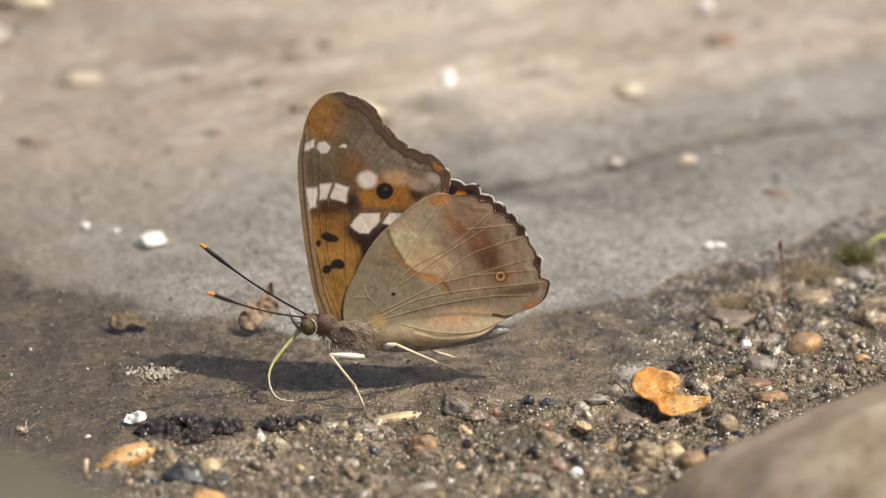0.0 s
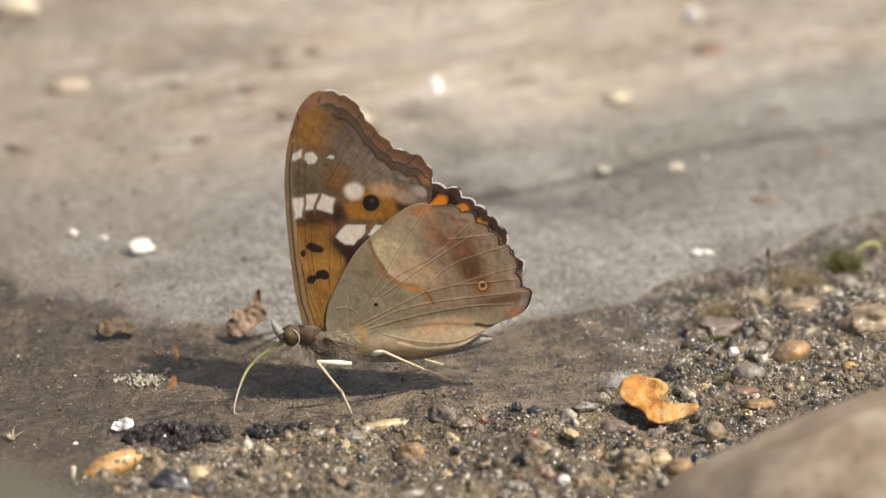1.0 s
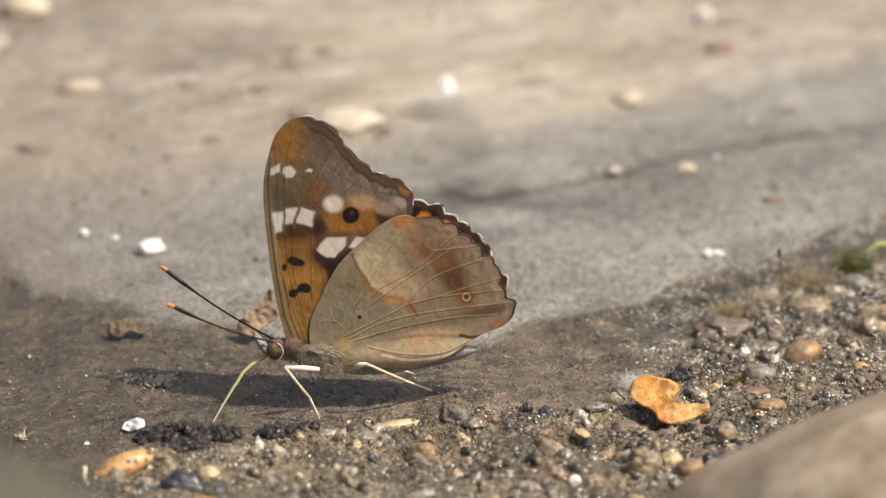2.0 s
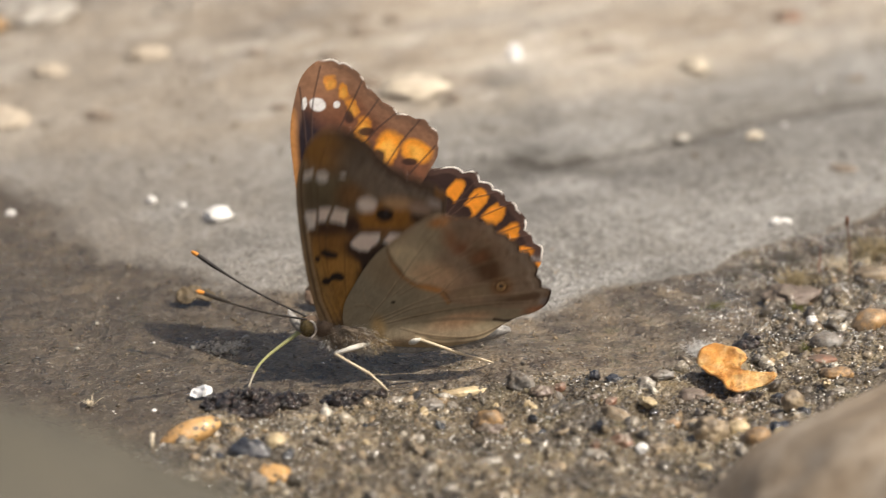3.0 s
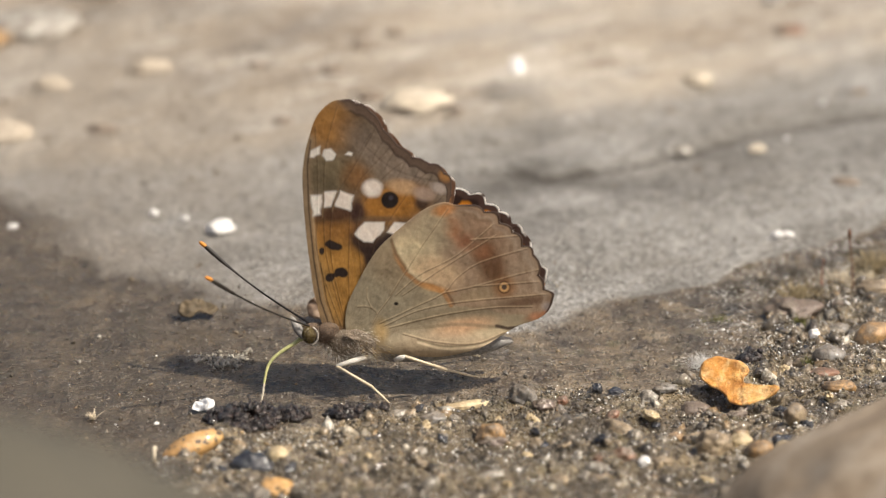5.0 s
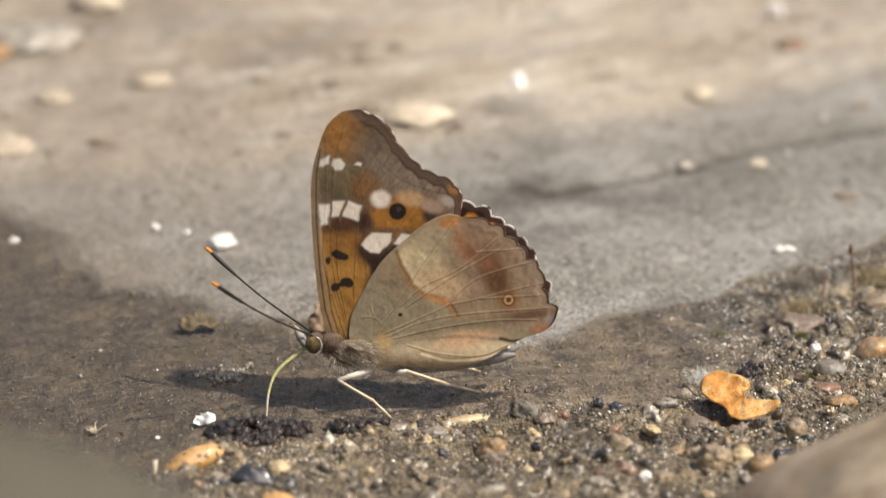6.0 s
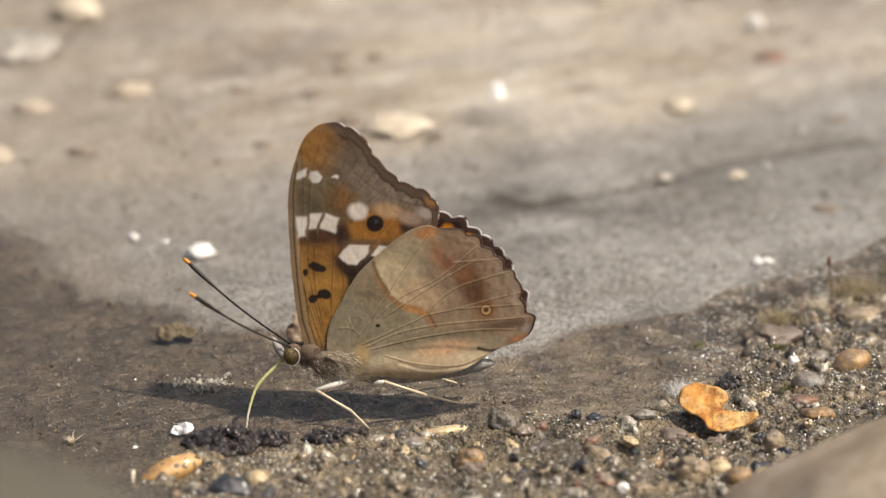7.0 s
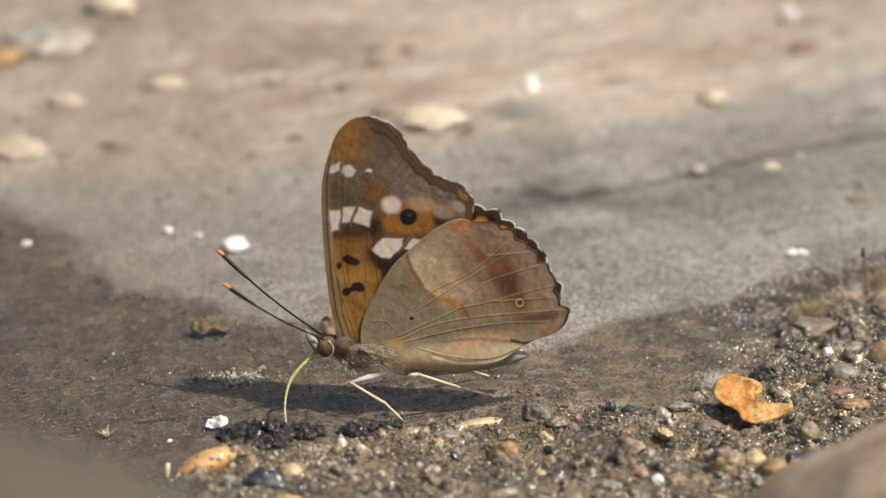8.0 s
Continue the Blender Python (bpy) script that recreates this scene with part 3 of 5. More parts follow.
def hind_under(p, rim):
    n, m = wobble(p, 70, 21), wobble(p, 18, 22)
    jag = np.stack([m, n], 1)
    q = p + 4 * jag
    col = np.tile((0.345, 0.265, 0.195), (len(p), 1))
    line = ((58, 190), (64, 172), (72, 151), (92, 121), (112, 106), (137, 101), (157, 91), (170, 68))
    inner = np.interp(p[:, 0], [-40, 40, 58, 64, 72, 92, 112, 137, 157, 172, 260, 380], [320, 270, 190, 172, 151, 121, 106, 101, 91, 64, 50, 40])
    base = 1 - smooth(p[:, 1] - inner + 3 * m, -2.5, 2.5)
    base = np.where(p[:, 0] < 54, 1 - smooth(p[:, 0] + 0.2 * p[:, 1] - 96, -8, 8), base)
    # the outer half: olive grey, mauve, rusty spots and a dark brown patch
    col = blend(col, 0.9 * hit_blob(q, 128, 190, 34, 52, -28, 0.5), (0.4, 0.345, 0.25))
    col = blend(col, 0.7 * hit_blob(q, 290, 150, 34, 80, 32, 0.6), (0.335, 0.265, 0.205))
    col = blend(col, 0.75 * hit_blob(q, 218, 196, 60, 34, -38, 0.6), (0.31, 0.215, 0.15))
    col = blend(col, 0.65 * hit_blob(q, 170, 194, 13, 20, 20, 0.8) * (0.9 + 0.8 * m), (0.36, 0.16, 0.06))
    col = blend(col, 0.85 * hit_blob(q, 190, 174, 15, 14, 0, 0.7) * (0.9 + 0.5 * m), (0.3, 0.14, 0.07))
    col = blend(col, 0.85 * hit_blob(q, 152, 229, 18, 10, 10, 0.6), (0.52, 0.24, 0.05))
    col = blend(col, hit_blob(q, 236, 134, 24, 44, 22, 0.6) * (0.95 + 0.3 * m), (0.17, 0.095, 0.048))
    col = blend(col, 0.65 * hit_blob(q, 220, 156, 17, 13, 20, 0.8), (0.34, 0.16, 0.07))
    col = blend(col, 0.75 * hit_blob(q, 216, 86, 44, 12, 14, 0.6), (0.345, 0.28, 0.19))
    # the grey base and the cream patch beyond a rusty line
    col = blend(col, base, (0.35, 0.305, 0.225))
    col = blend(col, 0.6 * base * hit_blob(p, 40, 60, 60, 70, 30, 0.7), (0.335, 0.31, 0.24))
    col = blend(col, 0.4 * base * hit_blob(q, 60, 130, 30, 40, 20, 0.6), (0.36, 0.27, 0.17))
    col = blend(col, (1 - base) * 0.45 * hit_blob(p + 2 * jag, 104, 160, 56, 30, -50, 0.4), (0.58, 0.5, 0.35))
    col = blend(col, (1 - base) * patch(p + 3 * jag, ((60, 168), (79, 184), (100, 180), (118, 168), (108, 138), (128, 112), (112, 100), (80, 120), (60, 150)), 8.0) * 0.75, (0.64, 0.57, 0.4))
    col = blend(col, (1 - base) * 0.75 * hit_blob(q, 138, 124, 46, 24, -20, 0.5), (0.55, 0.44, 0.3))
    rust = smooth(p[:, 0], 56, 76)
    col = blend(col, 0.85 * rust * along(p + 2 * jag + np.array((3.0, 4.0)), line[1:], 4.0), (0.4, 0.22, 0.085))
    col = blend(col, 0.8 * hit_blob(p + 3 * jag, 136, 95, 30, 6, -14, 0.6), (0.5, 0.28, 0.085))
    col = blend(col, 0.7 * along(p + 2 * jag, ((62, 176), (72, 151), (90, 124)), 3), (0.2, 0.12, 0.06))
    col = blend(col, 0.7 * along(p + jag, ((158, 90), (172, 66)), 2.5), (0.22, 0.12, 0.06))
    # the folded inner margin
    col = blend(col, 0.75 * hit_blob(p, 160, -6, 110, 26, 6, 0.4), (0.43, 0.355, 0.26))
    col = blend(col, 0.7 * hit_blob(q, 192, 28, 48, 14, 10, 0.7), (0.64, 0.42, 0.26))
    col = blend(col, 0.55 * hit_blob(q, 250, 18, 40, 8, 4, 0.6), (0.56, 0.5, 0.36))
    for fold, width, dark in ((((60, 14), (160, 48), (300, 66)), 9, 0.35), (((96, 22), (180, 30), (250, 26)), 3, 0.5), (((110, 4), (160, -6), (220, 0), (262, 14)), 2.5, 0.65), (((40, 2), (110, 36), (210, 56)), 2.5, 0.4)):
        col = blend(col, dark * along(p + jag, spline(fold, 14), width), (0.24, 0.2, 0.14))
    col = blend(col, 0.6 * along(p + jag + np.array((0.0, 4.0)), spline(((110, 4), (160, -6), (220, 0), (262, 14)), 14), 2.5), (0.74, 0.66, 0.5))
    col = blend(col, 0.85 * hit_blob(q, 300, 72, 44, 8, 8, 0.6), (0.18, 0.115, 0.075))
    col = blend(col, 0.85 * hit_blob(q, 326, 48, 26, 7, 14, 0.6), (0.42, 0.2, 0.1))
    col = blend(col, 0.7 * hit_blob(p, 336, 62, 9, 8, 0, 0.6), (0.25, 0.24, 0.27))
    col = blend(col, 0.9 * along(p, ((248, 28), (268, 24), (288, 26)), 3), (0.07, 0.045, 0.035))
    col = blend(col, 0.6 * hit_blob(p, 44, 18, 12, 18, 0, 0.7), (0.55, 0.38, 0.14))
    # the small ringed spot
    col = blend(col, 0.85 * hit_blob(p, 260, 96, 19, 18, 0, 0.5), (0.3, 0.165, 0.07))
    col = blend(col, hit_blob(p, 260, 96, 11, 11, 0, 0.2), (0.12, 0.06, 0.03))
    col = blend(col, hit_blob(p, 260, 96, 8.5, 8.5, 0, 0.2), (0.55, 0.36, 0.15))
    col = blend(col, hit_blob(p, 260, 96, 4.5, 4.5, 0, 0.3), (0.1, 0.07, 0.06))
    col = blend(col, hit_blob(p, 71, 65, 4, 3, 0, 0.3), (0.03, 0.02, 0.02))
    # vein relief painted in: a shade line below, a pale lit line above
    for v in HIND_VEINS:
        col = blend(col, 0.45 * along(p + np.array((0.0, 1.5)), spline(v, 16), 1.1), (0.15, 0.1, 0.06))
        col = blend(col, 0.32 * along(p + np.array((0.0, -1.0)), spline(v, 16), 1.1), (0.6, 0.5, 0.36))
    outer = smooth(p[:, 0], 150, 200) * smooth(p[:, 1], 40, 60)
    hem = rim + 0.006 * m
    col = blend(col, outer * 0.3 * np.exp(-((hem - 0.955) / 0.012) ** 2), (0.5, 0.44, 0.38))
    col = blend(col, outer * 0.45 * np.exp(-((hem - 0.925) / 0.014) ** 2) * smooth(m, -0.1, 0.4), (0.17, 0.11, 0.075))
    col = blend(col, outer * smooth(hem, 0.982, 0.992), (0.08, 0.048, 0.035))
    col = 0.34 * (np.maximum(col, 0.001) / 0.34) ** 1.4
    col = 0.76 * col + 0.24 * col.mean(1)[:, None] * np.array((1.12, 1.0, 0.84))
    return col * np.array((1.06, 1.02, 0.95)) * (1 + 0.12 * m + 0.12 * n + 0.2 * fibre(p, 24) + 0.08 * wobble(p, 5, 23))[:, None]


def fore_upper(p, rim):
    n, m = wobble(p, 50, 31), wobble(p, 14, 32)
    jag = np.stack([m, n], 1)
    col = np.tile((0.018, 0.013, 0.017), (len(p), 1))
    col = blend(col, 0.85 * smooth(p[:, 1] + 0.75 * p[:, 0] + 26 * n, 255, 320), (0.19, 0.08, 0.042))
    col = blend(col, 0.9 * hit_blob(p, -45, 390, 62, 46, -25, 0.6), (0.33, 0.165, 0.09))
    col = blend(col, 0.6 * smooth(rim, 0.86, 0.93), (0.25, 0.14, 0.085))
    col = blend(col, 0.9 * along(p, ((-48, 6), (-71, 70), (-83, 135), (-95, 230), (-97, 325)), 11), (0.5, 0.23, 0.075))
    for x, y, rx, ry, turn, strong in ((-66, 242, 8, 15, 0, 1), (-44, 251, 11, 17, -12, 1), (-20, 248, 12, 20, -15, 1), (23, 269, 18, 17, 0, 1), (72, 262, 22, 30, -25, 1), (124, 254, 25, 19, -20, 0.95),
                                       (22, 190, 25, 16, 5, 1), (75, 188, 24, 12, -18, 1), (-42, 156, 17, 8, 0, 0.9), (-25, 376, 9, 13, 10, 0.6), (-2, 357, 9, 15, 20, 0.8), (13, 330, 10, 15, 25, 0.6), (30, 296, 14, 20, -10, 0.7)):
        inner = hit_blob(p + 6 * jag, x, y, rx * 0.94, ry * 0.94, turn, 0.26, 2.8)
        col = blend(col, strong * inner, (0.88, 0.34, 0.035))
        col = blend(col, 0.75 * strong * hit_blob(p + 6 * jag, x, y - 3, rx * 0.6, ry * 0.6, turn, 0.5), (0.92, 0.5, 0.1))
    for x, y, rx, ry in ((-71, 342, 5, 11), (-48, 340, 14, 11), (-14, 338, 6, 6)):
        col = blend(col, hit_blob(p + 2 * jag, x, y, rx, ry, -15, 0.16), (0.95, 0.94, 0.92))
    for x, y, rx, ry in ((56, 249, 11, 13), (36, 291, 14, 7), (7, 317, 8, 11), (111, 237, 14, 6)):
        col = blend(col, 0.95 * hit_blob(p + 2 * jag, x, y, rx, ry, 0, 0.3), (0.04, 0.02, 0.016))
    for v in FORE_VEINS:
        col = blend(col, 0.75 * along(p, spline(v, 20), 1.8), (0.055, 0.032, 0.026))
    outer = smooth(p[:, 0] + 0.9 * p[:, 1], 325, 350)
    col = blend(col, 0.5 * outer * smooth(rim + 0.01 * m, 0.955, 0.975), (0.1, 0.06, 0.042))
    col = blend(col, outer * smooth(rim, 0.99, 0.995) * smooth(m, -0.1, 0.3), (0.8, 0.75, 0.68))
    return col * (1 + 0.14 * m + 0.15 * n + 0.3 * fibre(p, 33))[:, None]


def hind_upper(p, rim):
    n, m = wobble(p, 50, 41), wobble(p, 14, 42)
    jag = np.stack([m, n], 1)
    col = np.tile((0.03, 0.017, 0.015), (len(p), 1))
    col = blend(col, patch(p + 5 * jag, ((100, 122), (120, 138), (150, 154), (218, 122), (232, 52), (163, 62), (122, 97)), 5.0), (0.88, 0.41, 0.06))
    col = blend(col, 0.5 * patch(p + 5 * jag, ((180, 130), (220, 118), (234, 52), (190, 60)), 10.0), (0.78, 0.32, 0.05))
    for x, y, rx, ry, turn in ((205, 196, 20, 12, 45), (239, 172, 28, 14, 42), (264, 143, 28, 14, 36), (282, 108, 32, 14, 24), (290, 74, 38, 13, 8), (331, 44, 18, 15, 0), (200, 140, 22, 9, 40)):
        col = blend(col, (0.5 if y == 140 else 1.0) * hit_blob(p + 6 * jag, x, y, rx, ry, turn, 0.24, 2.8), (0.8, 0.29, 0.03))
    for x, y, r in ((187, 178, 11), (216, 158, 13), (241, 133, 13), (254, 100, 13), (262, 67, 7), (286, 71, 6), (228, 116, 9)):
        col = blend(col, hit_blob(p + 3 * jag, x, y, r * 1.15, r, 0, 0.25), (0.025, 0.014, 0.012))
    col = blend(col, 0.95 * (1 - smooth(p[:, 1] - 0.22 * p[:, 0] + 4 * m, -8, 6)) * (1 - hit_blob(p, 336, 40, 26, 22, 0, 0.2)), (0.33, 0.3, 0.3))
    for v in HIND_VEINS[3:]:
        col = blend(col, 0.6 * along(p, spline(v, 16), 1.6), (0.07, 0.04, 0.03))
    outer = smooth(p[:, 0], 90, 120) * smooth(p[:, 1], 55, 75)
    col = blend(col, outer * smooth(rim + 0.01 * m, 0.945, 0.965), (0.07, 0.04, 0.032))
    col = blend(col, outer * smooth(rim, 0.986, 0.992) * smooth(m, -0.25, 0.25), (0.9, 0.86, 0.8))
    return col * (1 + 0.14 * m + 0.15 * n + 0.25 * fibre(p, 43))[:, None]


def wing(name, outline, root, veins, under, upper, side, order, scallops, fine_upper, label):
    """One wing, upright in the plane of x and z; side: -1 the wing towards -y, +1 the other."""
    me = bpy.data.meshes.new(name)
    verts, faces, colours, slots = [], [], [], []
    rim_count = {}
    for sheet, paint in ((0, under), (1, upper)):
        fine = (sheet == 1) == fine_upper
        nu, nr = (520, 200) if fine else (130, 50)
        edge = spline(outline, nu, closed=True)
        k = np.linspace(0, 1, nu, endpoint=False)
        lo, hi, count = scallops
        wave = np.where((k > lo) & (k < hi), np.abs(np.sin((k - lo) / (hi - lo) * math.pi * count)) - 0.55, 0) * np.minimum(1, np.minimum(k - lo, hi - k) * 30)
        edge = edge + (edge - np.array(root)) / np.linalg.norm(edge - np.array(root), axis=1)[:, None] * ((8.0 if order else 5.0) * wave * (0.8 + 0.6 * waves(k * 900, k * 0, 40, 57 + order, 2)))[:, None]
        r = np.linspace(0.0, 1.0, nr) ** 0.8
        p = (np.array(root) + r[:, None, None] * (edge - np.array(root))).reshape(-1, 2)
        rim = np.repeat(r, nu)
        span = np.hypot(*(p - np.array(root)).T)
        bow = 0.35 * np.sin(span / 130.0) + 0.12 * wobble(p, 90, 51 + order) + 0.1 * wobble(p, 34, 56, 2)
        if order:
            bow = bow + 1.5 * np.exp(-((p[:, 1] + 8) / 24.0) ** 2) * smooth(p[:, 0], 5, 60) * (1 - smooth(p[:, 0], 225, 290))
        ridge = np.zeros(len(p))
        if fine:
            for v in veins:
                ridge = np.maximum(ridge, along(p, spline(v, 16), 1.5))
            ridge = np.maximum(ridge, 0)
        thick = 0.07 + 0.016 * ridge + 0.05 * wobble(p, 14, 55) + 0.01 * wobble(p, 6, 58, 2)
        out = side * (0.08 + 0.22 * order + bow * 0.6 + (thick if sheet == 0 else -0.05 * np.ones(len(p)) - 0.04 * ridge) * np.where(rim > 0.999, 0, 1))
        first = len(verts)
        verts += np.stack([p[:, 0] * UX, out * MM, p[:, 1] * UZ], 1).tolist()
        colours.append(paint(p, rim))
        i = np.arange(nr * nu).reshape(nr, nu) + first
        quads = np.stack([i[:-1], np.roll(i[:-1], -1, 1), np.roll(i[1:], -1, 1), i[1:]], -1).reshape(-1, 4)
        if (side < 0) == (sheet == 1):
            quads = quads[:, ::-1]
        faces += quads.tolist()
        slots += [sheet] * len(quads)
    me.from_pydata(verts, [], faces)
    me.materials.append(M_UNDER)
    me.materials.append(M_UPPER)
    me.polygons.foreach_set("material_index", slots)
    me.polygons.foreach_set("use_smooth", [True] * len(faces))
    rgba = np.ones((len(verts), 4), np.float32)
    rgba[:, :3] = np.clip(np.vstack(colours), 0.0, 1.0)
    me.attributes.new("pattern", "FLOAT_COLOR", "POINT").data.foreach_set("color", rgba.ravel())
    ob = new(name, me)
    ob.parent = butterfly
    return tagged(ob, label)


butterfly = tagged(new("butterfly"), "brown and orange butterfly with white spots drinking on wet stone", "butterfly")
wings = []  # object, side
for side in (-1, 1):
    far = side > 0
    wings.append((wing("forewing", FORE, (0, 6), FORE_VEINS, fore_under, fore_upper, side, 0, (0.36, 0.76, 8), far,
                       "forewing with white spots and a black eyespot on orange"), side))
    wings.append((wing("hindwing", HIND, (8, 10), HIND_VEINS, hind_under, hind_upper, side, 1, (0.22, 0.62, 9), far,
                       "scalloped hindwing, grey brown below with a small ringed spot"), side))


def fur(name, parent, count, where, length, seed, material):
    """Fine hairs as one piece. where(rng) gives a root and a direction in millimetres."""
    rng = random.Random(seed)
    verts, faces = [], []
    for _ in range(count):
        root, way = where(rng)
        way = way.normalized()
        l = length * rng.uniform(0.5, 1.2)
        a = way.orthogonal().normalized() * 0.022
        b = way.cross(a)
        droop = Vector((0.25, 0, -0.3)) * l * 0.5
        i = len(verts)
        mid, tip = root + way * l * 0.55 + droop * 0.3, root + way * l + droop
        verts += [root + a, root - a * 0.5 + b * 0.87, root - a * 0.5 - b * 0.87, mid + a * 0.7, mid - a * 0.35 + b * 0.6, mid - a * 0.35 - b * 0.6, tip]
        for k in range(3):
            j = (k + 1) % 3
            faces += [(i + k, i + j, i + 3 + j, i + 3 + k), (i + 3 + k, i + 3 + j, i + 6)]
    ob = link_mesh(name, [v * MM for v in verts], faces, material)
    ob.parent = parent
    return tagged(ob, kind="stuff")


def oval(cx, cy, cz, rx, ry, rz, pitch=0.0, seed=1, rough=0.05, sub=4):
    bm = lump(seed, (rx * MM, ry * MM, rz * MM), rough, sub)
    bmesh.ops.transform(bm, matrix=pose(cx * MM, cy * MM, cz * MM, 0, pitch, 0), verts=bm.verts)
    return bm


def shell_point(c, r, lo):
    """A chooser of hair roots on an ellipsoid, on its parts below lo of its height."""
    def choose(rng):
        while True:
            d = Vector((rng.gauss(0, 1), rng.gauss(0, 1), rng.gauss(0, 1))).normalized()
            if d.z < lo:
                return Vector((c[0] + d.x * r[0], c[1] + d.y * r[1], c[2] + d.z * r[2])), d + Vector((0.5, 0, -0.15))
    return choose


thorax = part("thorax", oval(0.2, 0, -0.5, 4.3, 1.55, 1.95, 6, 2, 0.09), M_FUR, butterfly, "furry grey brown thorax")
fur("hair", thorax, 3200, shell_point((0.2, 0, -0.7), (4.2, 1.5, 1.85), 0.95), 0.5, 3, M_HAIR)
fur("hair", thorax, 700, shell_point((1.8, 0, -1.0), (3.0, 1.4, 1.6), 0.3), 1.1, 13, M_PALEHAIR)
fur("hair", thorax, 500, shell_point((0.4, 0, 0.2), (3.4, 1.4, 1.2), 1.1), 0.9, 14, M_PALEHAIR)
abdomen = part("abdomen", oval(11.9, 0, -1.35, 8.9, 0.85, 1.4, -8, 5, 0.06), M_GREYFUR, butterfly, "slender dark grey abdomen")
fur("hair", thorax, 260, shell_point((-1.0, 0, -1.2), (3.0, 1.5, 1.6), 0.6), 1.3, 15, M_WHITE)
fur("hair", thorax, 220, shell_point((2.6, 0, -0.6), (2.4, 1.5, 1.6), 0.4), 1.5, 16, M_GOLD)
fur("hair", abdomen, 700, shell_point((11.6, 0, -1.3), (8.3, 0.75, 1.35), 0.0), 0.5, 4, M_GREYFUR)
head = part("head", oval(-5.6, 0, 0.9, 1.3, 1.25, 1.3, 0, 6), M_DARKFUR, butterfly, "dark furry head")
fur("hair", head, 320, shell_point((-5.3, 0, 0.9), (1.1, 1.2, 1.2), 0.95), 0.55, 5, M_DARKFUR)
for side in (-1, 1):
    part("eye", oval(-6.0, side * 0.8, 0.75, 1.0, 0.72, 1.2, -12, 7, 0.0), M_EYE, head, "olive brown compound eye")
    ring = [(-5.95 + 1.08 * math.cos(a), side * 1.05, 0.75 + 1.3 * math.sin(a)) for a in np.linspace(-1.3, 1.2, 16)]
    part("eye_rim", tube([Vector(q) * MM for q in ring], [(0.13 - 0.007 * abs(k - 7.5)) * MM for k in range(16)], 6), M_WHITE, head, "white rim of scales behind the eye")
    palp = part("palp", tube([Vector(q) * MM for q in ((-6.5, side * 0.45, 0.1), (-7.1, side * 0.5, 0.7), (-7.7, side * 0.5, 1.6), (-8.2, side * 0.48, 2.5), (-8.5, side * 0.45, 3.0))],
                             [0.3 * MM, 0.46 * MM, 0.5 * MM, 0.3 * MM, 0.05 * MM], 8), M_GREYFUR, head, "pointed grey palp")
collar = part("collar", oval(-3.7, 0, 0.9, 1.7, 1.3, 1.55, -30, 9, 0.06), M_DARKFUR, butterfly, "dark brown collar")
fur("hair", collar, 420, shell_point((-3.7, 0, 0.9), (1.6, 1.25, 1.5), 1.1), 0.7, 8, M_DARKFUR)
for side in (-1, 1):
    part("wing_joint", oval(-0.2, side * 1.2, 0.4, 1.2, 0.4, 0.5, 25, 15, 0.35), M_FUR, thorax, "knobbly wing joint")


def antenna():
    pts = [Vector((-d, 0, 0.9 * math.sin(d / 18.0 * math.pi) * -0.6)) for d in np.linspace(0, 17.6, 26)]
    rad = [0.12 + 0.02 * (i % 2) + 0.17 * float(smooth(np.array(d), 11.5, 15.5)) for i, d in enumerate(np.linspace(0, 17.6, 26))]
    rad[-1] = 0.22
    ob = part("antenna", tube([q * MM for q in pts], [r * MM for r in rad], 8), M_ANT, butterfly, "black clubbed antenna")
    end = pts[-1]
    part("tip", tube([(end + Vector((-d, 0, 0))) * MM for d in (-0.3, 0.0, 0.4, 0.7, 0.85)], [r * MM for r in (0.24, 0.29, 0.28, 0.18, 0.05)], 8), M_TIP, ob, "orange tip")
    return ob


antennae = [(antenna(), -1), (antenna(), 1)]


def leg(points, label):
    """A leg through hip, knee, ankle and foot, in world millimetres."""
    hip, knee, ankle, foot = [Vector(q) for q in points]
    femur = part("leg", tube([hip * MM, hip.lerp(knee, 0.4) * MM, knee * MM], [0.3 * MM, 0.42 * MM, 0.22 * MM], 8), M_WHITE, butterfly, label)
    part("tibia", tube([q * MM for q in (knee, knee.lerp(ankle, 0.5), ankle)], [0.23 * MM, 0.19 * MM, 0.23 * MM], 8), M_LEG, femur)
    mid = ankle.lerp(foot, 0.6)
    part("tarsus", tube([q * MM for q in (ankle, ankle.lerp(mid, 0.5), mid, mid.lerp(foot, 0.6), foot)], [0.2 * MM, 0.16 * MM, 0.19 * MM, 0.13 * MM, 0.09 * MM], 8), M_LEG, femur)
    return femur


legs = [leg(((7.4, -4.0, 6.0), (2.9, -5.6, 7.0), (6.2, -6.6, 2.9), (7.5, -7.1, 0.0)), "pale jointed middle leg"),
        leg(((10.2, -2.8, 6.9), (11.57, -4.0, 7.7), (16.7, -1.7, 4.35), (20.8, 2.0, 1.2)), "pale jointed hind leg"),
        leg(((6.8, 1.0, 5.5), (3.4, 4.5, 6.4), (6.9, 8.0, 2.2), (7.9, 9.8, 0.0)), "pale jointed middle leg"),
        leg(((10.2, 0.6, 6.1), (11.7, 3.5, 6.6), (17.4, 8.5, 1.6), (20.0, 10.5, 0.0)), "pale jointed hind leg")]

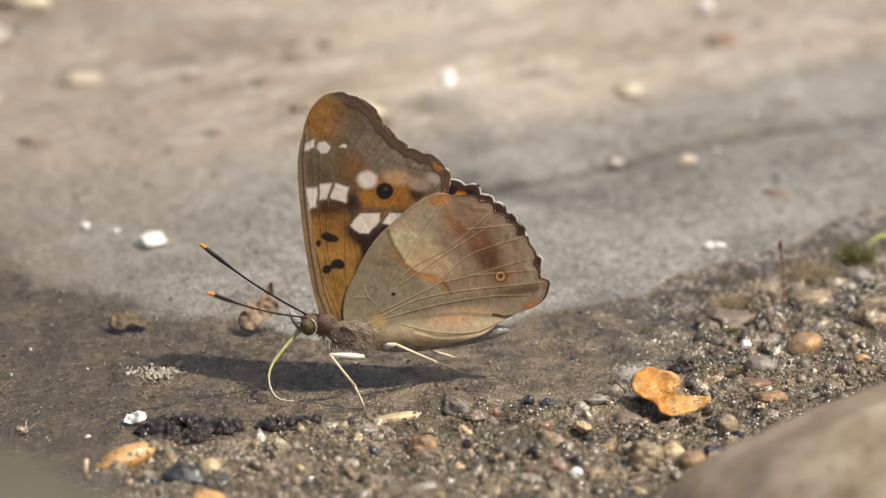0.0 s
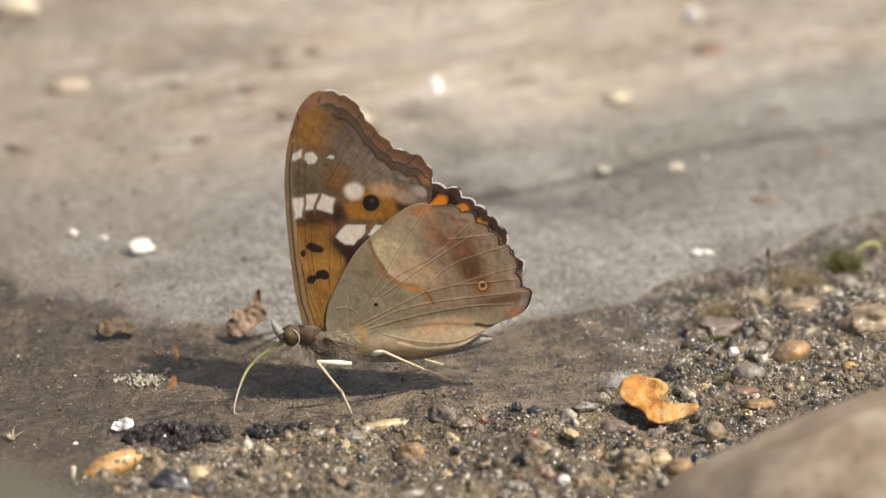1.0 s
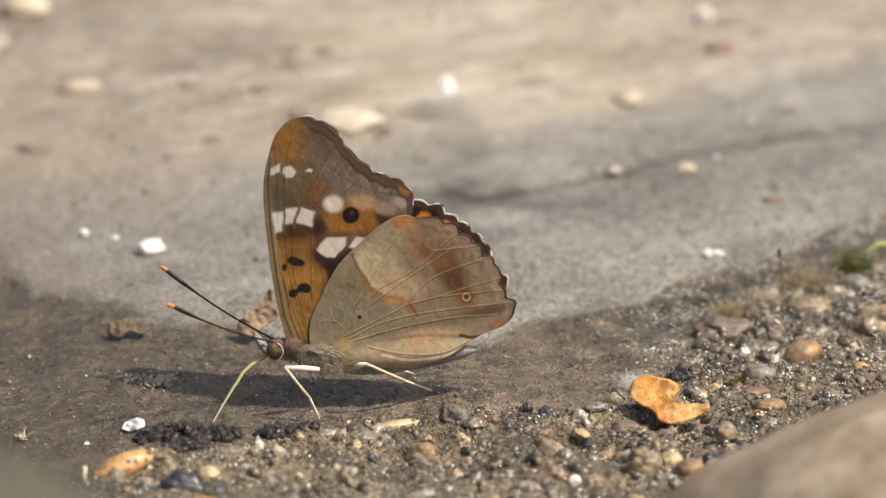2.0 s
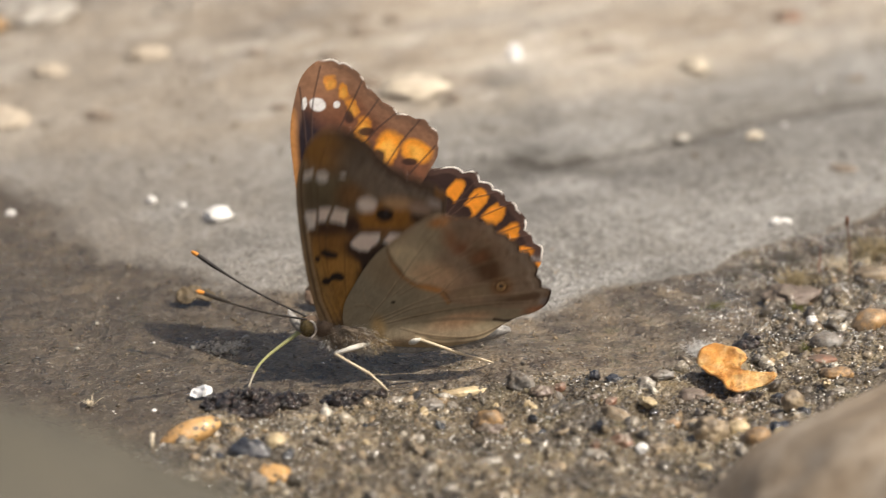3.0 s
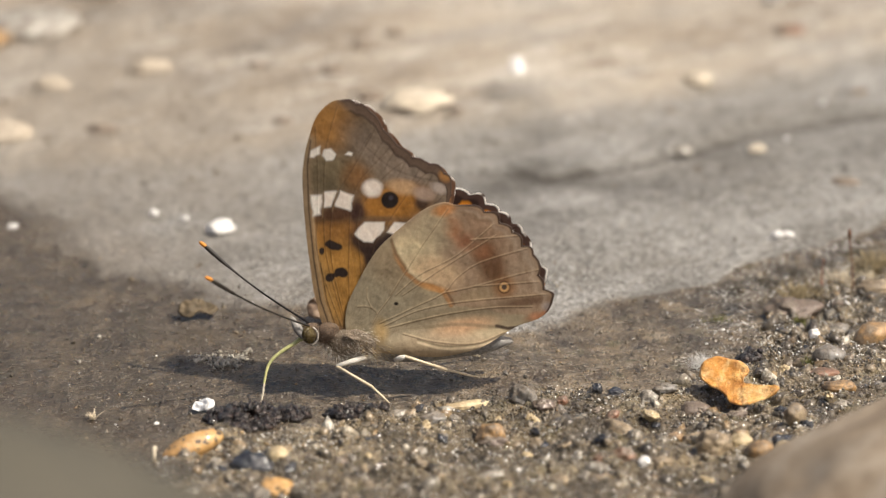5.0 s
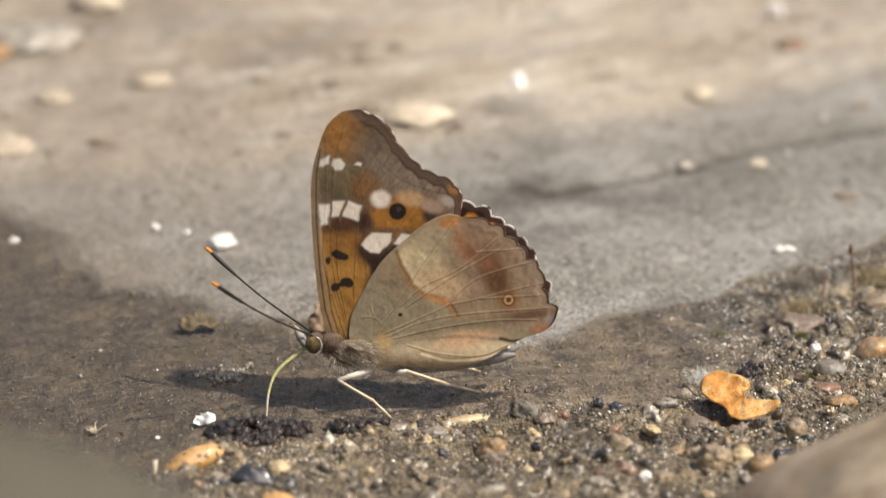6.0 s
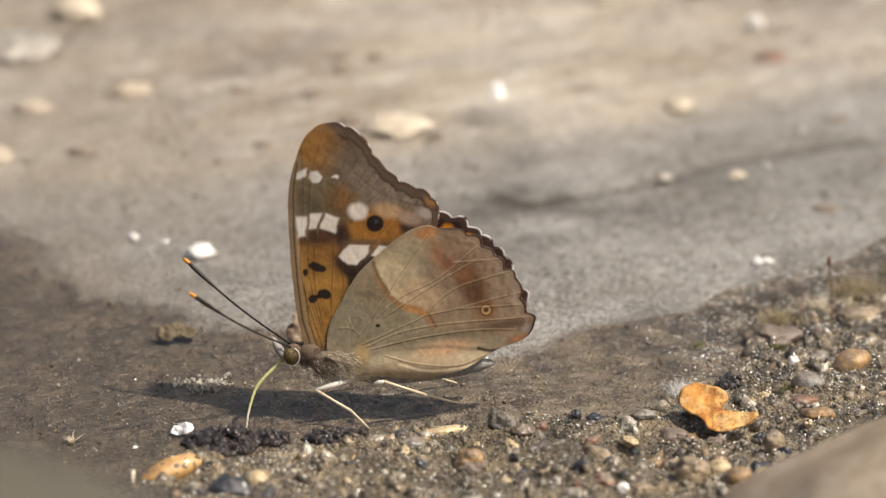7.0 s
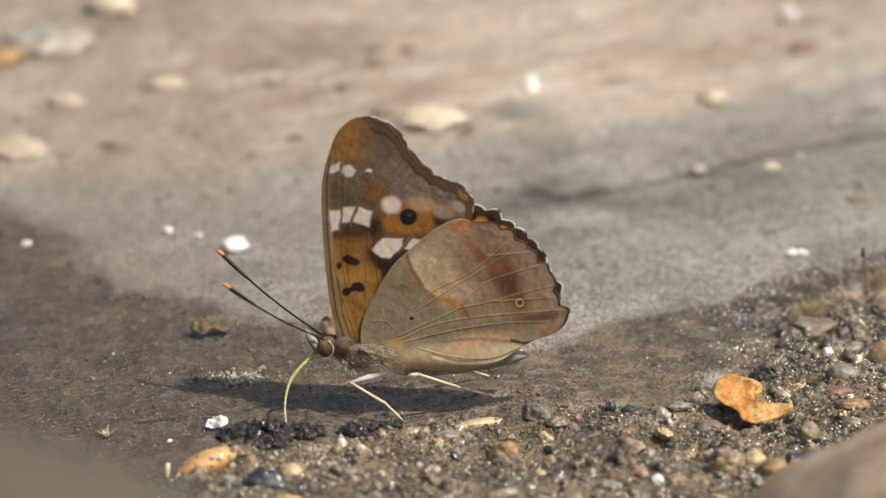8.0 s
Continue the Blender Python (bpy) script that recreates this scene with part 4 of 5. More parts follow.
SEGMENTS, TONGUE_STEP = 16, 0.78
TONGUE_ROOT = Vector((-7.35, 0, -0.25))
proboscis = part("proboscis", oval(-7.15, 0, -0.1, 0.42, 0.3, 0.34, 20, 12, 0.02, 2), M_TONGUE, butterfly, "long yellow green proboscis")
segments = []
for i in range(SEGMENTS):
    w = (0.29 - 0.013 * i) * MM
    segments.append(part("proboscis_segment", tube([Vector((-d, 0, 0)) * MM for d in (-0.12, 0.0, TONGUE_STEP, TONGUE_STEP + 0.12)], [w * 0.75, w, w * 0.97, w * 0.7], 8),
                         M_TONGUE if i < 10 else M_TONGUE_END, proboscis))

# ---------------------------------------------------------------- the butterfly's moves
# seconds, root x, y, z in millimetres, nose-up degrees
ROOT = [(0, 6.11, -0.5, 8.46, 0.17), (0.5, 6.22, -0.5, 8.73, 2.17), (0.8, 6.1, -0.5, 8.6, 1.2), (1, 5.48, -0.5, 7.97, -0.52), (1.2, 5.3, -1, 7.65, -1.2), (1.8, 3.2, -2.5, 7.4, -1.2), (2.3, 0.73, -4, 7.11, -0.96),
        (2.5, 0.97, -4.5, 8.17, 0.97), (2.8, -2.0, -5.3, 6.95, 0), (3, -2.6, -5.5, 6.75, -0.5), (3.5, -2.38, -5.5, 7.39, -0.55), (4, -2.68, -5.5, 7.84, 2.29), (4.5, -2.75, -5.5, 7.32, 0.61), (6, -2.31, -5.5, 8.05, 1.81),
        (6.5, -2.32, -5.5, 7.95, 1.02), (7, -2.34, -5.5, 8.0, 0.95), (7.5, -2.45, -5.5, 8.07, 1.0), (8, -2.4, -5.5, 8.07, 1.11)]
# seconds, degrees from upright of the wings towards -y and of those towards +y, and how far the forewings of each side are drawn back
FLAP = [(0, -5.5, 7, 0.2, 2), (0.5, -5, 7, 0.4, 2), (0.8, -5, 7, 1.2, 1.5), (0.95, -5, 9, 2, 2.2), (1, -5, 11, 2.2, 2.6), (1.1, 14, 22, 2, -1), (1.2, 41, 30, 3, -1), (1.3, 44, 30, 3, -1), (1.45, 20, 22, 2, 0), (1.6, 0, 13, 1, 1),
        (2.3, -4, 7, 1.5, 2), (2.5, -0.5, 6, 0.5, 1), (2.6, 1, 14, 1, 1)]
FLAP += [(2.7, 25, 24, 2, 0), (2.8, 42, 30, 3, -1), (2.9, 43, 30, 3.5, -1), (3, 15, 21, 0.8, -1.5), (3.1, 4, 8, 1, 1), (3.2, -3, 8, 0.2, 1), (3.5, -9, 11, -0.2, 2), (4, -8, 10, -0.9, 2), (4.5, -5.5, 7.5, -0.1, 2),
         (6, -5.5, 7.5, 1.4, 2.5), (6.5, -3.6, 5.6, 1.8, 2.5), (7.5, -3.4, 5.4, 1.8, 2.8), (8, -2, 4.5, 1.7, 3)]
# seconds, forward, rise, half spread of the antennae
FEEL = [(0, 193, 83, 48), (0.5, 194, 90, 44), (0.8, 198, 85, 44), (0.9, 204, 62, 40), (1.0, 190, -70, 30), (1.1, 160, -95, 12), (1.2, 182, 19, 18), (1.5, 190, 70, 40), (2.3, 170, 92, 32), (2.5, 196, 75, 38),
        (2.6, 170, -8, 30), (2.7, 130, -100, 8), (2.8, 176, 31, 33), (2.9, 169, 67, 34), (3.0, 181, 70, 36), (3.5, 176, 88, 34), (4, 186, 101, 39), (4.5, 180, 97, 34), (6, 176, 102, 32), (8, 174, 106, 31)]
# seconds, then three points of the proboscis from its root: forward and down
SIP = [(0, 49, 65, 39, 114, -10, 123), (0.5, 40, 53, 21, 105, -23, 126), (0.6, 70, 33, 44, 60, -14, 93), (0.7, 32, 49, 4, 102, -46, 104), (0.8, 70, 21, 65, 65, 44, 123),
       (0.9, 51, 51, 61, 112, 33, 125), (1.0, 58, 44, 84, 117, 61, 128), (1.2, 53, 56, 84, 114, 79, 131)]
SIP += [(2.3, 39, 26, 74, 79, 98, 118), (2.4, 58, 39, 81, 105, 58, 119), (2.5, 70, 19, 79, 54, 58, 112), (2.6, 51, 28, 79, 64, 97, 105), (2.8, 46, 39, 64, 66, 77, 94),
        (3.0, 50, 37, 73, 62, 86, 92), (3.2, 73, 20, 70, 62, 42, 114), (3.3, 55, 33, 64, 70, 64, 103), (3.4, 70, 18, 57, 55, 15, 101)]
SIP += [(3.5, 53, 40, 55, 90, 7, 105), (3.6, 68, 29, 55, 60, 4, 99), (3.7, 55, 50, 40, 95, 4, 99), (3.8, 73, 22, 73, 53, 48, 95), (3.9, 31, 33, 59, 79, 77, 106), (4.0, 64, 28, 77, 73, 64, 110),
        (4.1, 51, 26, 75, 62, 92, 108), (4.2, 58, 25, 77, 52, 96, 81), (4.3, 61, 15, 75, 44, 73, 98)]
SIP += [(4.5, 63, 15, 73, 44, 52, 113), (4.7, 52, 35, 63, 73, 67, 108), (5.8, 44, 35, 58, 73, 60, 111), (6.5, 42, 46, 56, 84, 60, 115), (8, 38, 42, 50, 84, 48, 123)]
# seconds, steps of each leg in millimetres along x and y, and its lean over the foot in degrees
STEPS = [[(0, 0, 0, 0), (1.3, 0, 0, 0), (1.8, -5.2, -1.5, 0), (2.5, -5.3, -1.7, 0), (2.8, -5.6, -2.5, 19), (3, -5.6, -2.6, 23), (8, -5.7, -2.3, 22)],
         [(0, 0, 0, 0), (1.3, 0, 0, 0), (1.8, -3.0, -3.0, 0), (2.8, -4.6, -4.2, 4), (3.5, -5.8, -4.6, 6), (3.9, -6.9, -4.7, 6), (8, -7.2, -4.6, 6)],
         [(0, 0, 0, 0), (1.5, 0, 0, 0), (2.0, -5.2, -3, 0), (8, -5.7, -3.5, 15)],
         [(0, 0, 0, 0), (1.5, 0, 0, 0), (2.0, -5.2, -3, 0), (8, -6.5, -4.5, 0)]]
FEET = [(7.5, -7.1, 0.0), (20.8, 2.0, 1.2), (7.9, 9.8, 0.0), (20.0, 10.5, 0.0)]


def root_pose(t):
    times = [r[0] for r in ROOT]
    x, y, z, nose = [float(np.interp(t, times, [r[k] for r in ROOT])) for k in (1, 2, 3, 4)]
    return pose(x * MM, y * MM, z * MM, 0, nose, 0)


def tongue_rows():
    rows = [[] for _ in segments]
    for t, *q in SIP:
        ctrl = [(0, 0)] + [(q[k], q[k + 1]) for k in (0, 2, 4)]
        ctrl.append((ctrl[3][0] * 1.5 - ctrl[2][0] * 0.5, ctrl[3][1] * 1.5 - ctrl[2][1] * 0.5))
        curve = spline([(-a * 0.0744, -0.0393 * b, -b * 0.065) for a, b in ctrl], 240)
        walked = np.concatenate([[0], np.cumsum(np.linalg.norm(np.diff(curve, axis=0), axis=1))])
        knots = [Vector([float(np.interp(s, walked, curve[:, k])) for k in range(3)]) for s in np.arange(SEGMENTS + 1) * TONGUE_STEP]
        for i in range(SEGMENTS):
            way = knots[i + 1] - knots[i]
            if way.length < 0.2:
                way = Vector((0.1, -0.4, -0.9))
                knots[i + 1] = knots[i] + way.normalized() * TONGUE_STEP
            turn = Vector((-1, 0, 0)).rotation_difference(way.normalized()).to_matrix().to_4x4()
            rows[i].append((t, Matrix.Translation((TONGUE_ROOT + knots[i]) * MM) @ turn))
    return rows


def motions():
    walk(butterfly, [(r[0], root_pose(r[0])) for r in ROOT])
    for ob, side in wings:
        fore = ob.name.startswith("forewing")
        rows = []
        for t, near, away, near_back, away_back in FLAP:
            turn = -side * (near if side < 0 else away)
            back = (near_back if side < 0 else away_back) if fore else (0 if side < 0 else -6)
            lift = (near + 3) / 46 * (2.0 if fore else 1.1) * (1.9 if t < 2 else 1.0) if side > 0 else 0
            lift = max(lift, {0.95: 0.6, 1.0: 1.3, 2.8: 2.3, 2.9: 2.6, 3.0: 2.9, 3.1: 1.2}.get(t, 0) * (1.25 if fore else 0.5)) if side > 0 else 0
            if side > 0:
                lift += (-0.6 if fore else 0.2) * float(smooth(np.array(-near), -11.0, -1.0))
            rows.append((t, pose(0, side * 0.25 * MM, lift * MM, turn) @ pose(0, 0, 0, 0, back, 0)))
        walk(ob, rows)
    for ob, side in antennae:
        rows = []
        for t, ahead, rise, spread in FEEL:
            way = Vector((-ahead * 0.075, side * spread * (0.2 if side > 0 else 0.25), (rise if side > 0 else rise + 24) * 0.0809)).normalized()
            turn = Vector((-1, 0, 0)).rotation_difference(way).to_matrix().to_4x4()
            rows.append((t, Matrix.Translation(Vector((-6.0, side * 0.5, 1.9)) * MM) @ turn))
        walk(ob, rows)
    for ob, steps, foot in zip(legs, STEPS, FEET):
        times = sorted({s[0] for s in steps} | {r[0] for r in ROOT})
        rows = []
        for t in times:
            x, y, lean = [float(np.interp(t, [s[0] for s in steps], [s[k] for s in steps])) for k in (1, 2, 3)]
            stand = Vector(foot) * MM
            rows.append((t, root_pose(t).inverted() @ pose(x * MM, y * MM, (foot[2] / 1.2 * x * 0.07) * MM) @ Matrix.Translation(stand) @ pose(0, 0, 0, 0, -lean, 0) @ Matrix.Translation(-stand)))
        walk(ob, rows)
    for ob, rows in zip(segments, tongue_rows()):
        walk(ob, rows)


# ---------------------------------------------------------------- large stones in front
def boulder(name, at, size, seed, material, label, turn=0.0):
    bm = lump(seed, [s * MM for s in size], 0.05, 6, 0.0, 1.8)
    me = bpy.data.meshes.new(name)
    bm.to_mesh(me)
    bm.free()
    me.polygons.foreach_set("use_smooth", [True] * len(me.polygons))
    me.materials.append(material)
    ob = new(name, me)
    ob.matrix_world = pose(at[0] * MM, at[1] * MM, at[2] * MM, 0, 0, turn)
    return tagged(ob, label, "rock")


M_ROCK_A = stone_mat("olive_rock", (0.045, 0.041, 0.03), (0.075, 0.068, 0.05), (0.105, 0.094, 0.072), 0.8, 60)
M_ROCK_B = stone_mat("tan_rock", (0.13, 0.085, 0.048), (0.28, 0.22, 0.155), (0.44, 0.385, 0.315), 0.7, 150, 0.35)
boulder("rock", (-62, -205, 0), (98, 55, 81), 3, M_ROCK_A, "large olive grey rock on the ground")
boulder("rock", (113, -73, -5.5), (81, 42, 38), 8, M_ROCK_B, "large smooth tan rock beside the gravel")


# ---------------------------------------------------------------- gravel
def ico(sub):
    bm = bmesh.new()
    bmesh.ops.create_icosphere(bm, subdivisions=sub, radius=1.0)
    v = np.array([q.co[:] for q in bm.verts])
    f = np.array([[q.index for q in face.verts] for face in bm.faces])
    bm.free()
    return v, f


def scatter(name, count, seed, box, chance, sizes, material, label, category, flatness=(0.5, 1.0), sub=1, sink=0.25, wear=0.24, lay=0.0):
    """Many small stones as one object. chance(x, y): how likely a stone lies there; sizes: half widths in millimetres."""
    rng = np.random.RandomState(seed)
    base, tris = ico(sub)
    x = rng.uniform(box[0], box[1], count * 12)
    y = rng.uniform(box[2], box[3], count * 12)
    keep = np.nonzero(rng.rand(len(x)) < chance(x, y))[0][:count]
    x, y = x[keep], y[keep]
    n = len(x)
    size = sizes[0] * (sizes[1] / sizes[0]) ** (rng.rand(n) ** 1.8)
    z = height_at(x, y)
    q = rng.normal(size=(n, 4))
    if lay:
        q = np.stack([np.ones(n), lay * q[:, 1], lay * q[:, 2], np.zeros(n)], 1)
    q /= np.linalg.norm(q, axis=1)[:, None]
    a, b, c, d = q.T
    turn = np.stack([1 - 2 * (c * c + d * d), 2 * (b * c - a * d), 2 * (b * d + a * c), 2 * (b * c + a * d), 1 - 2 * (b * b + d * d), 2 * (c * d - a * b),
                     2 * (b * d - a * c), 2 * (c * d + a * b), 1 - 2 * (b * b + c * c)], 1).reshape(n, 3, 3)
    axes = np.stack([rng.uniform(0.8, 1.5, n), rng.uniform(0.7, 1.0, n), rng.uniform(flatness[0], flatness[1], n)], 1)
    worn = 1 + wear * rng.normal(size=(n, len(base)))
    local = base[None] * worn[:, :, None] * axes[:, None] * size[:, None, None]
    pts = np.einsum("nij,nvj->nvi", turn, local)
    pts[:, :, 0] += x[:, None]
    pts[:, :, 1] += y[:, None]
    pts[:, :, 2] += (z + size * (0.6 - sink))[:, None]
    faces = (tris[None] + (np.arange(n) * len(base))[:, None, None]).reshape(-1, 3)
    ob = link_mesh(name, pts.reshape(-1, 3) * MM, faces, material, False)
    return tagged(ob, label, category, kind="stuff")


def gritty(x, y):
    return zones(x, y)[2] * 0.9 * smooth(x, -36, -22)


def stony(x, y):
    return gritty(x, y) * (0.12 + 0.88 * smooth(waves(x, y, 11, 73), -0.3, 0.12))


def damp(x, y):
    wet, tan, grit = zones(x, y)
    return 0.02 + 0.10 * wet * (1 - grit) * smooth(waves(x, y, 12, 71), -0.1, 0.5) + 0.5 * wet * smooth(x, 40, 52) * smooth(y, 0, 15)


def far_bits(x, y):
    return 0.05 + 0.6 * smooth(waves(x, y, 30, 72), 0.1, 0.5)


scatter("gravel", 7000, 5, (-45, 110, -70, 75), stony, (0.16, 1.35), M_GRIT, "wet brown and grey gravel with fine grit", "gravel", sink=0.8)
scatter("fine_grit", 26000, 6, (-45, 100, -50, 70), gritty, (0.07, 0.3), M_GRIT, "fine wet sand grains between the stones", "sand", sink=0.1, sub=1)
scatter("crumbs", 900, 7, (-70, 95, -20, 75), damp, (0.1, 0.42), M_GRIT, "small damp crumbs lying on the stone", "crumbs", sink=0.2)
scatter("far_crumbs", 200, 9, (-85, 110, 70, 200), far_bits, (0.2, 0.6), M_GRIT, "small dry crumbs on the tan stone", "crumbs", sink=0.2)


# mirror flakes, added to stand for sun glints off the wet film
M_GLINT = Nodes("wet_glint").set(Base_Color=(0.9, 0.88, 0.85), Roughness=0.27, Metallic=0.95)


def glinting(x, y):
    wet, tan, grit = zones(x, y)
    return wet * (0.3 * grit + 0.9 * smooth(x + 0.3 * y, 44, 58) * smooth(y, 6, 16) * (1 - 0.6 * grit) * smooth(waves(x, y, 8, 77), -0.25, 0.3) + 0.012)


scatter("mica_flakes", 13000, 12, (-45, 100, -48, 75), glinting, (0.06, 0.18), M_GLINT, "tiny mirror flakes added for sun glints off wet grit", "sand", (0.12, 0.25), 1, 0.0, 0.1, 0.3)
# white specks: glints of wet ground put in as plain white colour
M_GLINT_WHITE = plain_mat("glint_white", (0.72, 0.7, 0.66), (0.9, 0.89, 0.86), 0.3, 4000, 0.0)
scatter("quartz_sand", 7500, 17, (-45, 100, -45, 75), lambda x, y: glinting(x, y) * smooth(waves(x, y, 5, 78), -0.15, 0.35), (0.05, 0.19), M_GLINT_WHITE, "white specks standing for sun glints on wet grit", "sand", (0.6, 1.0), 1, 0.0)
scatter("glinting_grains", 2600, 18, (36, 92, 4, 75), lambda x, y: zones(x, y)[0] * smooth(x + 0.3 * y, 44, 60) * (0.15 + smooth(waves(x, y, 6, 79), -0.15, 0.35)), (0.07, 0.15), M_GLINT_WHITE,
        "white specks standing for sun glints on brown mud", "sand", (0.3, 0.6), 1, 0.0)
scatter("mud_crumbs", 3500, 13, (-75, 95, -45, 75), lambda x, y: 0.8 * zones(x, y)[0] * (1 - zones(x, y)[2]), (0.05, 0.24), M_GRIT, "fine crumbs of mud on wet stone", "crumbs", sink=0.3)
scatter("stone_grains", 1600, 14, (-75, 100, 15, 110), lambda x, y: 0.5 * (1 - zones(x, y)[0]), (0.05, 0.2), M_GRIT, "fine grains on dry grey stone", "sand", sink=0.3)
scatter("pale_crust", 260, 15, (-25, -14, 2, 12), lambda x, y: np.exp(-(((x + 19.6) / 2.6) ** 2 + ((y - 6.8) / 2.0) ** 2)), (0.12, 0.5), stone_mat("pale_crust", (0.2, 0.18, 0.14), (0.36, 0.33, 0.27), (0.55, 0.52, 0.46), 0.4, 900),
        "flaking pale crust on wet stone", "crust", (0.25, 0.6), sink=0.3)


# ---------------------------------------------------------------- single stones
M_SPECKLED = stone_mat("speckled_orange", (0.46, 0.25, 0.08), (0.6, 0.35, 0.13), (0.7, 0.46, 0.2), 0.28, 420, 0.95, 0.25, 0.3)
M_BLACK = stone_mat("black_stone", (0.012, 0.013, 0.016), (0.03, 0.032, 0.038), (0.06, 0.06, 0.066), 0.2, 500, 0, 0.8)
M_YELLOW = stone_mat("yellow_stone", (0.5, 0.37, 0.2), (0.66, 0.52, 0.3), (0.76, 0.65, 0.45), 0.35, 600, 0, 0.25, 0.55)
M_CREAM = stone_mat("cream_stone", (0.5, 0.42, 0.31), (0.62, 0.54, 0.42), (0.72, 0.64, 0.52), 0.6, 400, 0, 0, 0.3)
M_SLAB = stone_mat("sandy_stone", (0.29, 0.235, 0.18), (0.37, 0.315, 0.245), (0.45, 0.39, 0.32), 0.75, 300)
M_AMBER = stone_mat("amber_stone", (0.3, 0.16, 0.06), (0.45, 0.26, 0.1), (0.58, 0.37, 0.17), 0.35, 450, 0.4, 0.25, 0.85)
M_TANST = stone_mat("tan_stone", (0.28, 0.2, 0.12), (0.42, 0.32, 0.2), (0.55, 0.45, 0.31), 0.4, 500, 0.3, 0.25, 0.85)
M_GREYST = stone_mat("grey_stone", (0.15, 0.145, 0.135), (0.26, 0.25, 0.235), (0.38, 0.37, 0.35), 0.45, 500, 0, 0.25, 0.85)
M_PALE = stone_mat("pale_stone", (0.4, 0.37, 0.32), (0.55, 0.52, 0.46), (0.7, 0.67, 0.61), 0.45, 600, 0, 0.25, 0.85)
M_MAUVE = stone_mat("mauve_stone", (0.12, 0.09, 0.075), (0.2, 0.15, 0.125), (0.28, 0.22, 0.185), 0.4, 500, 0.3, 0.25, 0.85)
M_RED = stone_mat("red_brown_stone", (0.17, 0.075, 0.045), (0.27, 0.125, 0.075), (0.36, 0.19, 0.12), 0.35, 500, 0.2, 0.25, 0.85)
M_DUSKY = stone_mat("dusky_crumb", (0.13, 0.1, 0.075), (0.19, 0.15, 0.115), (0.26, 0.21, 0.165), 0.8, 500)
M_QUARTZ = stone_mat("white_quartz", (0.6, 0.58, 0.54), (0.74, 0.72, 0.69), (0.85, 0.84, 0.82), 0.3, 700, 0, 0.5)


def soil_mat():
    n = Nodes("wet_soil")
    col = n.ramp(n.noise(1300, 4, 0.7), (0.36, (0.006, 0.004, 0.004)), (0.52, (0.022, 0.014, 0.011)), (0.68, (0.09, 0.055, 0.04)))
    return n.set(Base_Color=col, Roughness=0.35, Normal=n.bump(n.noise(1700, 3, 0.7), 0.0012, 1.0),
                 Coat_Weight=1.0, Coat_Roughness=0.07)


M_CLOD = soil_mat()


def stone(name, x, y, size, seed, material, label, category="pebble", turn=0.0, tip=0.0, lean=0.0, sink=0.3, rough=0.12, group=""):
    ob = part(name, lump(seed, [s * MM for s in size], rough, 4, 0, 1.5), material, None)
    ob.matrix_world = Matrix.Translation(on_ground(x, y, -size[2] * (1 - 2 * min(sink + 0.07, 0.58)))) @ pose(0, 0, 0, tip, lean, turn)
    return tagged(ob, label, category, group)


G = "pebbles in the wet gravel"
stone("pebble", -23.3, -25.2, (4.2, 1.9, 1.6), 1, M_SPECKLED, "smooth orange pebble with black specks on wet soil", turn=22, lean=-15, sink=0.42, rough=0.03, group=G)
stone("pebble", -15.6, -30.9, (3.3, 2.4, 2.3), 2, M_BLACK, "glossy wet black pebble among gravel", turn=-8, sink=0.42, rough=0.16, group=G)
stone("pebble", -12.4, -30.0, (1.5, 1.4, 1.3), 3, M_YELLOW, "small pale yellow pebble beside a black one", rough=0.06, group=G)
stone("pebble", -12.2, -38.5, (2.9, 2.2, 1.6), 4, M_SPECKLED, "smooth orange pebble in front of the gravel", turn=-25, sink=0.45, rough=0.1, group=G)
stone("pebble", 14.8, -21.2, (1.9, 1.6, 1.9), 5, M_AMBER, "amber pebble half sunk in gravel", sink=0.5, rough=0.2, group=G)
stone("pebble", 31.4, -21.2, (2.5, 1.3, 1.5), 6, M_TANST, "long tan pebble lying aslant in gravel", turn=-38, lean=18, group=G)
stone("pebble", 67.2, 12.2, (2.8, 2.0, 2.0), 7, M_AMBER, "smooth amber pebble on wet grit", turn=18, lean=-20, rough=0.07, sink=0.2, group=G)
stone("pebble", 60.4, 2.7, (2.2, 1.7, 1.5), 8, M_GREYST, "rounded grey pebble on wet grit", rough=0.08, group=G)
stone("pebble", 59.2, -1.9, (2.1, 1.4, 0.8), 9, M_RED, "flat red brown pebble under a grey one", turn=12, group=G)
stone("pebble", 60.9, -7.2, (2.4, 1.2, 0.9), 10, M_AMBER, "flat brown pebble on wet grit", turn=-6, group=G)
stone("pebble", 35.6, -9.9, (1.3, 1.0, 1.1), 11, M_PALE, "knobbly whitish stone on the gravel's edge", rough=0.25, group=G)
stone("pebble", 38.0, -7.6, (1.5, 0.8, 0.7), 12, M_GREYST, "flat pale grey stone on the gravel's edge", turn=15, rough=0.2, group=G)
stone("pebble", 42.8, -26.8, (2.1, 1.7, 2.0), 13, M_TANST, "pointed tan pebble in gravel", rough=0.2, lean=15, group=G)
stone("pebble", 46.6, -24.2, (1.5, 1.2, 1.2), 14, M_YELLOW, "small honey yellow pebble in gravel", rough=0.08, group=G)
stone("pebble", 48.7, -29.6, (1.8, 1.5, 1.4), 15, M_AMBER, "honey brown pebble in gravel", rough=0.08, group=G)
stone("pebble", 51.9, -27.8, (1.3, 1.1, 1.1), 16, M_YELLOW, "small yellow brown pebble in gravel", rough=0.1, group=G)
stone("pebble", 54.2, -17.2, (1.5, 1.3, 1.5), 17, M_TANST, "rounded tan pebble in gravel", rough=0.14, group=G)
